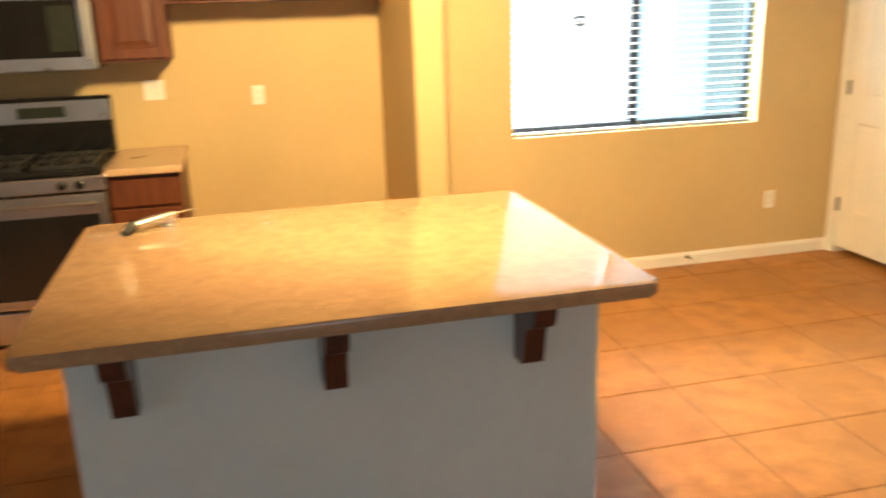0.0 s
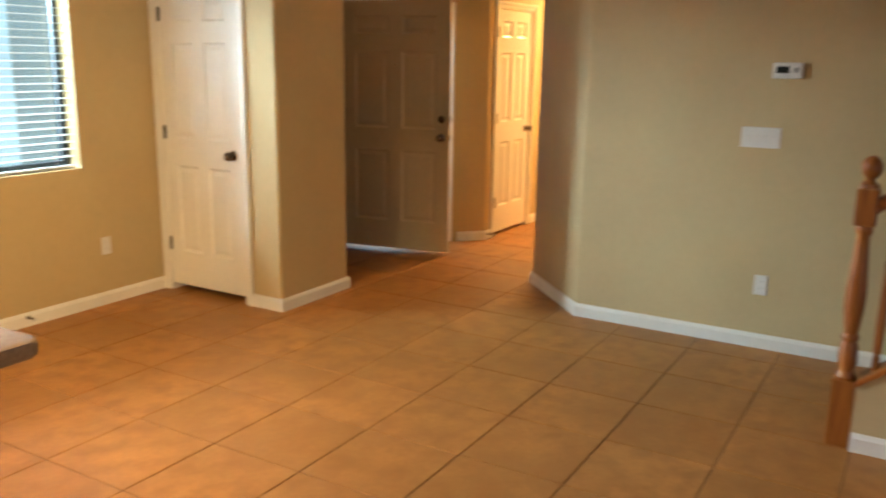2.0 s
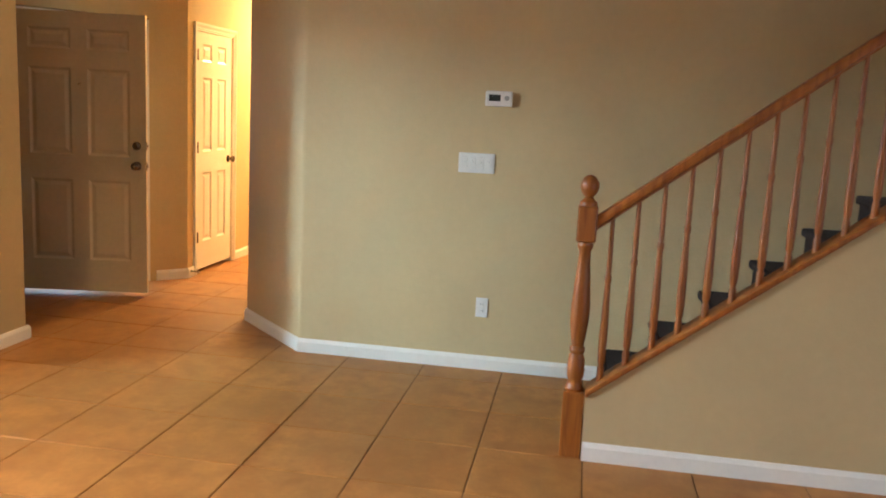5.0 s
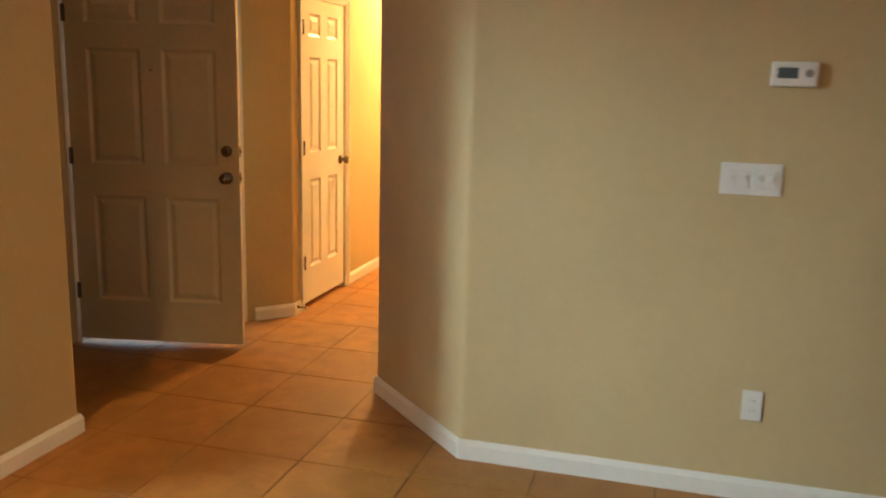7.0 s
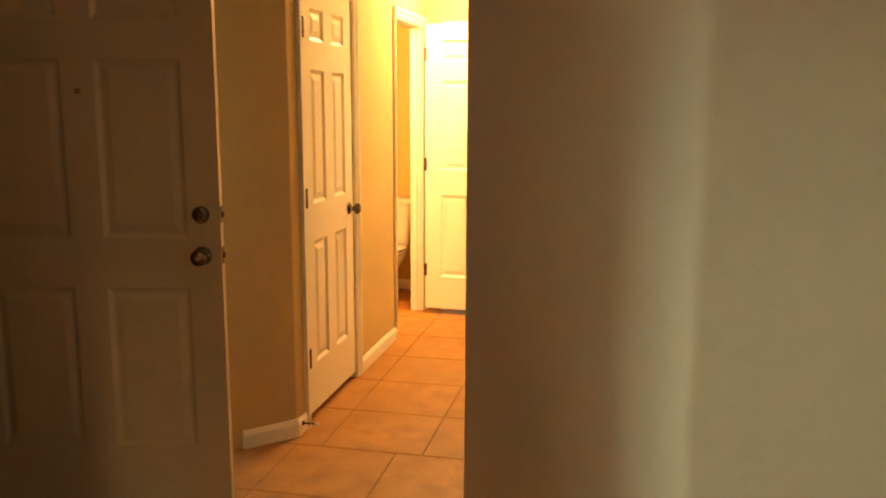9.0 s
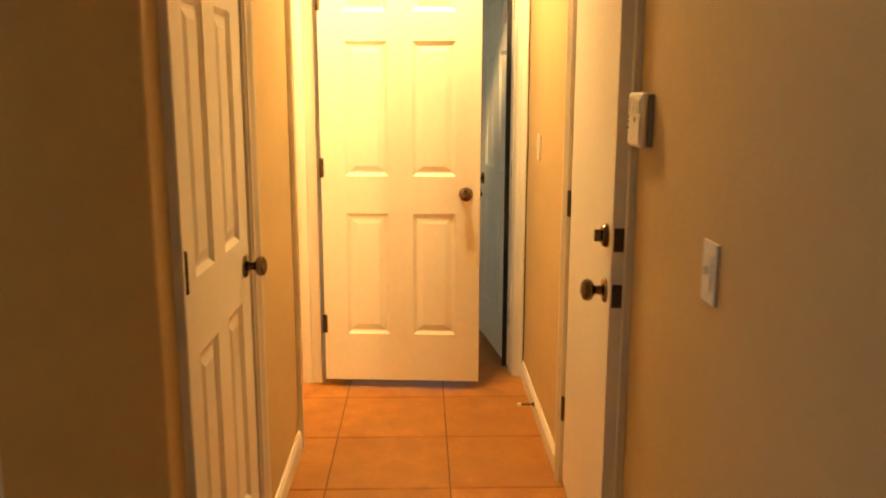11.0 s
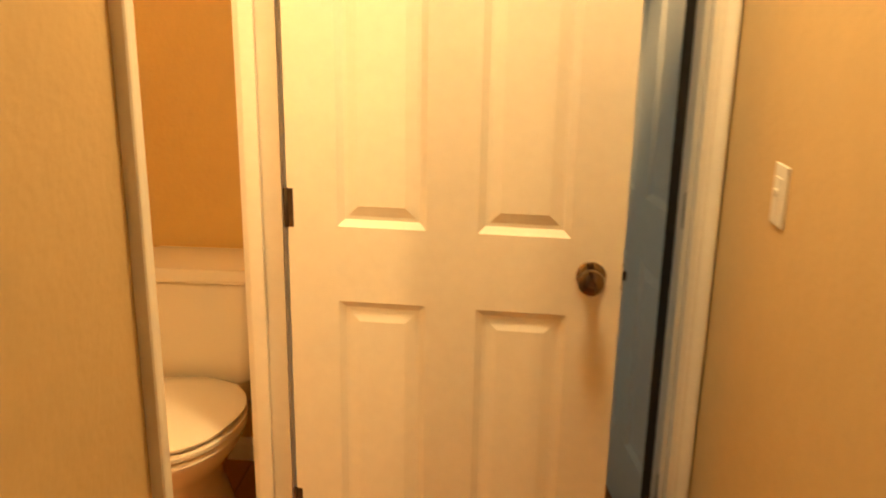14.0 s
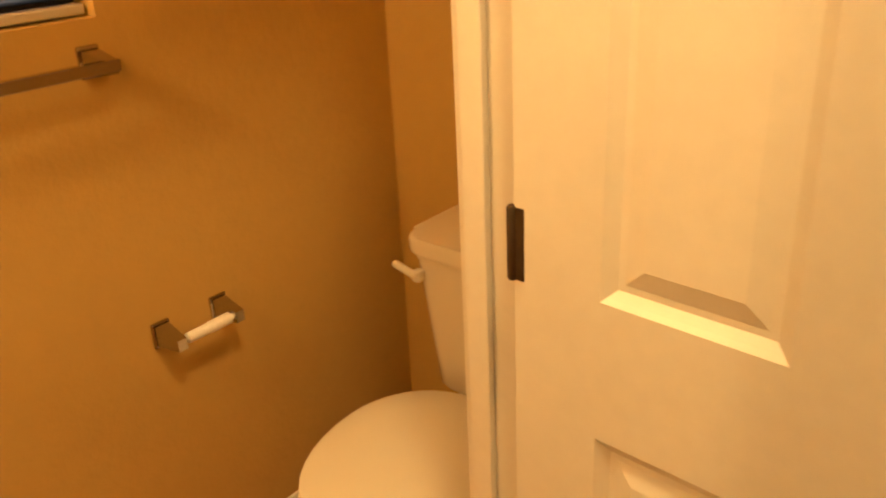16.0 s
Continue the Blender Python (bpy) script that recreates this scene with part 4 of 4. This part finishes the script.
part("speaker_grille", bm, M_GREYPLASTIC, ap)
bm = bmesh.new()
box(bm, -0.055, -0.0308, -0.022, -0.040, -0.0295, -0.017)
part("badge", bm, M_LCD, ap)
for k in range(2):
    bm = bmesh.new()
    box(bm, -0.050, -0.0315, -0.008 + k * 0.011, -0.043, -0.0295, -0.003 + k * 0.011, 0.0005)
    part("button", bm, M_GREYPLASTIC, ap)



def door_stopper(m, label):
    """A sprung stop on a baseboard, sticking out to -y."""
    d = thing("door_stopper", m, label, "door stopper", "spring door stoppers")
    bm = bmesh.new()
    lathe(bm, ((0.0, 0.0), (0.012, 0.0), (0.010, 0.004), (0.006, 0.006), (0.0, 0.006)), pose(0, 0, 0, 90), 14)
    part("base", bm, M_NICKEL, d, smooth=True)
    bm = bmesh.new()
    lathe(bm, [(0.0042 + 0.0012 * (k % 2), 0.005 + k * 0.0022) for k in range(26)], pose(0, 0, 0, 90), 10)
    part("spring", bm, M_NICKEL, d)
    bm = bmesh.new()
    lathe(bm, ((0.0, 0.060), (0.0075, 0.060), (0.0085, 0.070), (0.006, 0.076), (0.0, 0.076)), pose(0, 0, 0, 90), 12)
    part("rubber_tip", bm, M_WHITEROLL, d)


door_stopper(pose(2.98, NW - 0.014, 0.055), "small sprung door stopper on the dining baseboard")
door_stopper(pose(8.696, HS + 0.014, 0.05, 0, 0, 180), "small sprung door stopper on the hall baseboard")
door_stopper(pose(6.735, HN - 0.014, 0.05), "small sprung door stopper beside the hall closet door")

ch = thing("door_chime", pose(TX, 0.724, 2.143, 0, 0, -90), "white door chime box high on the beige wall", "door chime")
bm = bmesh.new()
box(bm, -0.115, -0.048, 0.0, 0.115, 0, 0.15, 0.010)
part("cover", bm, M_PLASTIC, ch)
bm = bmesh.new()
for k in range(5):
    box(bm, -0.06 + k * 0.03 - 0.004, -0.0495, 0.03, -0.06 + k * 0.03 + 0.004, -0.0475, 0.12)
part("grille", bm, M_GREYPLASTIC, ch)

# ---------- bathroom ----------
wc = thing("toilet", Matrix.Translation((9.80, 3.752, 0)) @ pose(0, 0, 0, 0, 0, 90), "bone white two-piece toilet with its lid closed", "toilet")


def oval(bm, rings, seg=36):
    """Rings of (half width, front length, back length, centre y, z), joined and closed."""
    made = []
    for hw, fl, bl, cy, z in rings:
        ring = []
        for k in range(seg):
            a = 2 * math.pi * k / seg
            c, s = math.cos(a), math.sin(a)
            ln = fl if s > 0 else bl
            ring.append(bm.verts.new((hw * (abs(c) ** 0.9) * (1 if c > 0 else -1), cy + ln * s, z)))
        made.append(ring)
    for a, b in zip(made, made[1:]):
        for k in range(seg):
            bm.faces.new((a[k], a[(k + 1) % seg], b[(k + 1) % seg], b[k]))
    bm.faces.new(made[0][::-1]), bm.faces.new(made[-1])


# local: the wall at y = 0, the bowl towards +y
bm = bmesh.new()
oval(bm, ((0.115, 0.20, 0.19, 0.36, 0.0), (0.115, 0.20, 0.19, 0.36, 0.03), (0.095, 0.17, 0.17, 0.36, 0.10), (0.10, 0.18, 0.16, 0.38, 0.18), (0.145, 0.22, 0.17, 0.42, 0.27), (0.190, 0.262, 0.19, 0.44, 0.34), (0.200, 0.268, 0.20, 0.44, 0.37), (0.193, 0.260, 0.20, 0.44, 0.385)))
part("bowl", bm, M_PORCELAIN, wc, smooth=True)
bm = bmesh.new()
box(bm, -0.11, 0.03, 0.26, 0.11, 0.30, 0.385, 0.02, 3)
part("deck", bm, M_PORCELAIN, wc, smooth=True)
bm = bmesh.new()
oval(bm, ((0.198, 0.264, 0.195, 0.44, 0.387), (0.205, 0.272, 0.20, 0.44, 0.393), (0.205, 0.272, 0.20, 0.44, 0.403), (0.198, 0.264, 0.195, 0.44, 0.408)))
part("seat", bm, M_PORCELAIN, wc, smooth=True)
bm = bmesh.new()
oval(bm, ((0.192, 0.257, 0.193, 0.44, 0.415), (0.202, 0.268, 0.20, 0.44, 0.419), (0.202, 0.268, 0.20, 0.44, 0.426), (0.190, 0.254, 0.19, 0.44, 0.431), (0.13, 0.17, 0.13, 0.44, 0.436), (0.05, 0.07, 0.05, 0.44, 0.438)))
part("lid", bm, M_PORCELAIN, wc, smooth=True)
for x in (-0.075, 0.075):
    bm = bmesh.new()
    lathe(bm, ((0.0, 0.0), (0.016, 0.0), (0.016, 0.018), (0.012, 0.024), (0.0, 0.025)), pose(x, 0.262, 0.384), 14)
    part("lid_hinge", bm, M_PORCELAIN, wc, smooth=True)
bm = bmesh.new()
tmp = bmesh.new()
v = [(-0.158, 0.045), (0.158, 0.045), (0.158, 0.215), (-0.158, 0.215)]
v2 = [(-0.192, 0.022), (0.192, 0.022), (0.192, 0.235), (-0.192, 0.235)]
lo = rounded(v, {0: 0.02, 1: 0.02, 2: 0.045, 3: 0.045})
hi = rounded(v2, {0: 0.02, 1: 0.02, 2: 0.045, 3: 0.045})
rows = []
for f_, z in ((0.93, 0.395), (1.0, 0.405)):
    rows.append([tmp.verts.new((x * f_, 0.13 + (y_ - 0.13) * f_, z)) for x, y_ in lo])
for k in range(1, 5):
    rows.append([tmp.verts.new((a[0] + (b[0] - a[0]) * k / 4, a[1] + (b[1] - a[1]) * k / 4, 0.405 + 0.323 * k / 4)) for a, b in zip(lo, hi)])
for a, b in zip(rows, rows[1:]):
    for k in range(len(a)):
        tmp.faces.new((a[k], a[(k + 1) % len(a)], b[(k + 1) % len(a)], b[k]))
tmp.faces.new(rows[0][::-1]), tmp.faces.new(rows[-1])
merge(bm, tmp)
tank = part("tank", bm, M_PORCELAIN, wc, smooth=True)
bm = bmesh.new()
prism(bm, rounded([(-0.205, 0.012), (0.205, 0.012), (0.205, 0.248), (-0.205, 0.248)], {0: 0.02, 1: 0.02, 2: 0.05, 3: 0.05}), 0.730, 0.773)
bmesh.ops.bevel(bm, geom=[e for e in bm.edges if abs(e.verts[0].co.z - e.verts[1].co.z) < 1e-6], offset=0.012, segments=3, affect="EDGES", profile=0.5)
part("tank_lid", bm, M_PORCELAIN, tank, smooth=True)
bm = bmesh.new()
box(bm, 0.148, 0.230, 0.672, 0.172, 0.256, 0.700, 0.007)
obox(bm, pose(0.160, 0.254, 0.690, 0, -14, 0), -0.006, -0.008, -0.008, 0.062, 0.008, 0.008, 0.006)
part("flush_handle", bm, M_PORCELAIN, tank, "bone flush lever")
bm = bmesh.new()
lathe(bm, ((0.0, 0.0), (0.012, 0.0), (0.012, 0.05), (0.0, 0.05)), pose(0.19, 0.0, 0.20, -90), 12)
lathe(bm, ((0.006, 0.0), (0.006, 0.19), (0.0, 0.19)), pose(0.19, 0.045, 0.20), 10)
part("water_supply", bm, M_RUBBER, wc, "dark water supply hose", True)

tp = thing("toilet_paper_holder", Matrix.Translation((9.175, BN, 0.665)), "chrome toilet paper holder with an empty white roller", "paper holder")


def post(bm, x, reach):
    box(bm, x - 0.021, -0.008, -0.028, x + 0.021, 0, 0.028, 0.004)
    v = [bm.verts.new(c) for c in ((x - 0.016, -0.008, -0.020), (x + 0.016, -0.008, -0.020), (x + 0.016, -0.008, 0.022), (x - 0.016, -0.008, 0.022), (x - 0.010, -reach, -0.014), (x + 0.010, -reach, -0.014), (x + 0.010, -reach, 0.010), (x - 0.010, -reach, 0.010))]
    for q in ((0, 1, 2, 3), (4, 7, 6, 5), (0, 4, 5, 1), (1, 5, 6, 2), (2, 6, 7, 3), (3, 7, 4, 0)):
        bm.faces.new([v[i] for i in q])


for x in (-0.069, 0.069):
    bm = bmesh.new()
    post(bm, x, 0.075)
    part("post", bm, M_CHROME, tp)
bm = bmesh.new()
lathe(bm, ((0.0, -0.062), (0.006, -0.062), (0.006, -0.052), (0.011, -0.050), (0.011, 0.0), (0.0125, 0.002), (0.0125, 0.050), (0.006, 0.052), (0.006, 0.062), (0.0, 0.062)), pose(0, -0.064, 0, 0, 90, 0), 16)
part("roller", bm, M_WHITEROLL, tp, "white plastic roller", True)

tb = thing("towel_bar", Matrix.Translation((8.77, BN, 1.205)), "square chrome towel bar below the bathroom window", "towel bar")
for x in (-0.31, 0.31):
    bm = bmesh.new()
    post(bm, x, 0.075)
    part("post", bm, M_CHROME, tb)
bm = bmesh.new()
box(bm, -0.325, -0.078, -0.010, 0.325, -0.060, 0.010, 0.002)
part("bar", bm, M_CHROME, tb)

bw = tagged(thing("window_2", pose(0, 0, 0), "small bathroom window with a blind, dark outside", "window"), kind="structure")
b0, b1, c0, c1 = 8.30, 9.11, 1.275, 1.90
for x0, z0, x1, z1 in ((b0, c0, b1, c0 + 0.03), (b0, c1 - 0.03, b1, c1), (b0, c0 + 0.03, b0 + 0.03, c1 - 0.03), (b1 - 0.03, c0 + 0.03, b1, c1 - 0.03)):
    bm = bmesh.new()
    box(bm, x0, BN + 0.06, z0, x1, BN + 0.10, z1, 0.003)
    part("frame", bm, M_ALU, bw)
bm = bmesh.new()
box(bm, b0 + 0.02, BN + 0.075, c0 + 0.02, b1 - 0.02, BN + 0.079, c1 - 0.02)
part("pane", bm, M_GLASS, bw)
bm = bmesh.new()
box(bm, b0 + 0.005, BN + 0.02, c0 + 0.004, b1 - 0.005, BN + 0.05, c0 + 0.022, 0.004)
part("bottom_rail", bm, M_BLIND, bw)
z = c0 + 0.05
while z < c1 - 0.03:
    bm = bmesh.new()
    obox(bm, pose(0, BN + 0.035, z, 24), b0 + 0.01, -0.014, -0.001, b1 - 0.01, 0.014, 0.001)
    part("slat", bm, M_BLIND, bw)
    z += 0.026

# ---------- ceiling lamps ----------


def dome_lamp(name, x, y, r, label):
    lamp = thing(name, pose(x, y, H), label, "ceiling lamp")
    bm = bmesh.new()
    lathe(bm, ((0.0, 0.0), (r + 0.012, 0.0), (r + 0.012, -0.018), (r, -0.022), (0.0, -0.022)), None, 32)
    part("base", bm, M_NICKEL, lamp, smooth=True)
    bm = bmesh.new()
    lathe(bm, ((r, -0.02), (r * 0.96, -0.05), (r * 0.8, -0.075), (r * 0.5, -0.092), (0.0, -0.098)), None, 32)
    g = part("glass_shade", bm, M_LAMPGLASS, lamp, smooth=True)
    g.visible_shadow = False
    return lamp


dome_lamp("ceiling_lamp", 8.66, 2.84, 0.14, "lit round glass ceiling lamp in the hall")
dome_lamp("ceiling_lamp", 0.85, 2.30, 0.20, "lit round glass ceiling lamp in the kitchen")
vl = thing("vanity_lamp", pose(BW, 3.91, 2.02), "lit vanity lamp on the bathroom wall", "wall lamp")
bm = bmesh.new()
box(bm, 0, -0.22, -0.05, 0.03, 0.22, 0.05, 0.008)
part("back_plate", bm, M_CHROME, vl)
for y in (-0.13, 0.13):
    bm = bmesh.new()
    lathe(bm, ((0.012, 0.02), (0.012, 0.10)), pose(0, y, 0, 0, 90, 0), 12)
    part("arm", bm, M_CHROME, vl, smooth=True)
for y in (-0.13, 0.13):
    bm = bmesh.new()
    lathe(bm, ((0.0, -0.06), (0.035, -0.05), (0.05, -0.01), (0.045, 0.035), (0.02, 0.055), (0.0, 0.056)), pose(0.14, y, 0), 18)
    g = part("shade", bm, M_LAMPGLASS, vl, smooth=True)
    g.visible_shadow = False

# ---------- floor tiles ----------
PITCH, GAP = 0.4625, 0.005


def tile_mesh():
    bm = bmesh.new()
    a = (PITCH - GAP) / 2
    rings = [[bm.verts.new((sx * (a - i), sy * (a - i), z)) for sx, sy in ((-1, -1), (1, -1), (1, 1), (-1, 1))] for i, z in ((0.0, -0.010), (0.0, -0.0022), (0.0012, -0.0008), (0.004, 0.0))]
    for p, q in zip(rings, rings[1:]):
        for k in range(4):
            bm.faces.new((p[k], p[(k + 1) % 4], q[(k + 1) % 4], q[k]))
    bm.faces.new(rings[-1])
    me = bpy.data.meshes.new("tile")
    bm.to_mesh(me)
    bm.free()
    me.materials.append(M_TILE)
    return me


TILE = tile_mesh()


def lay(x0, y0, i0, i1, k0, k1, keep):
    for i in range(i0, i1):
        for k in range(k0, k1):
            cx, cy = x0 + (i + 0.5) * PITCH, y0 + (k + 0.5) * PITCH
            if keep(cx, cy):
                ob = new("tile", TILE)
                ob.parent = floor
                ob.location = (cx, cy, 0)


far_tiles = bmesh.new()
SEAM = 1.99 + 10 * PITCH


def main_keep(x, y):
    if y > NW + 0.2 and x > 1.2:
        return False
    if x > 5.3 and y < 1.6:
        return False
    if x > 3.9 and y < -0.4:
        return False
    if not (-0.4 < x < SEAM and -0.45 < y):
        a = (PITCH - GAP) / 2
        if x < SEAM:
            box(far_tiles, x - a, y - a, -0.010, x + a, y + a, 0.0)
        return False
    if IX0 + 0.3 < x < IX1 - 0.3 and 2.3 < y < IY1 - 0.3:
        return False
    return True


X0, Y0 = 1.99 - 12 * PITCH, 2.405 - 14 * PITCH
lay(X0, Y0, 0, 22, 0, 21, main_keep)
lay(SEAM, 2.752 - 6 * PITCH, 0, 8, 4, 10, lambda x, y: 2.1 < y < 4.3)
tagged(part("far_tiles", far_tiles, M_TILE, floor), kind="stuff")
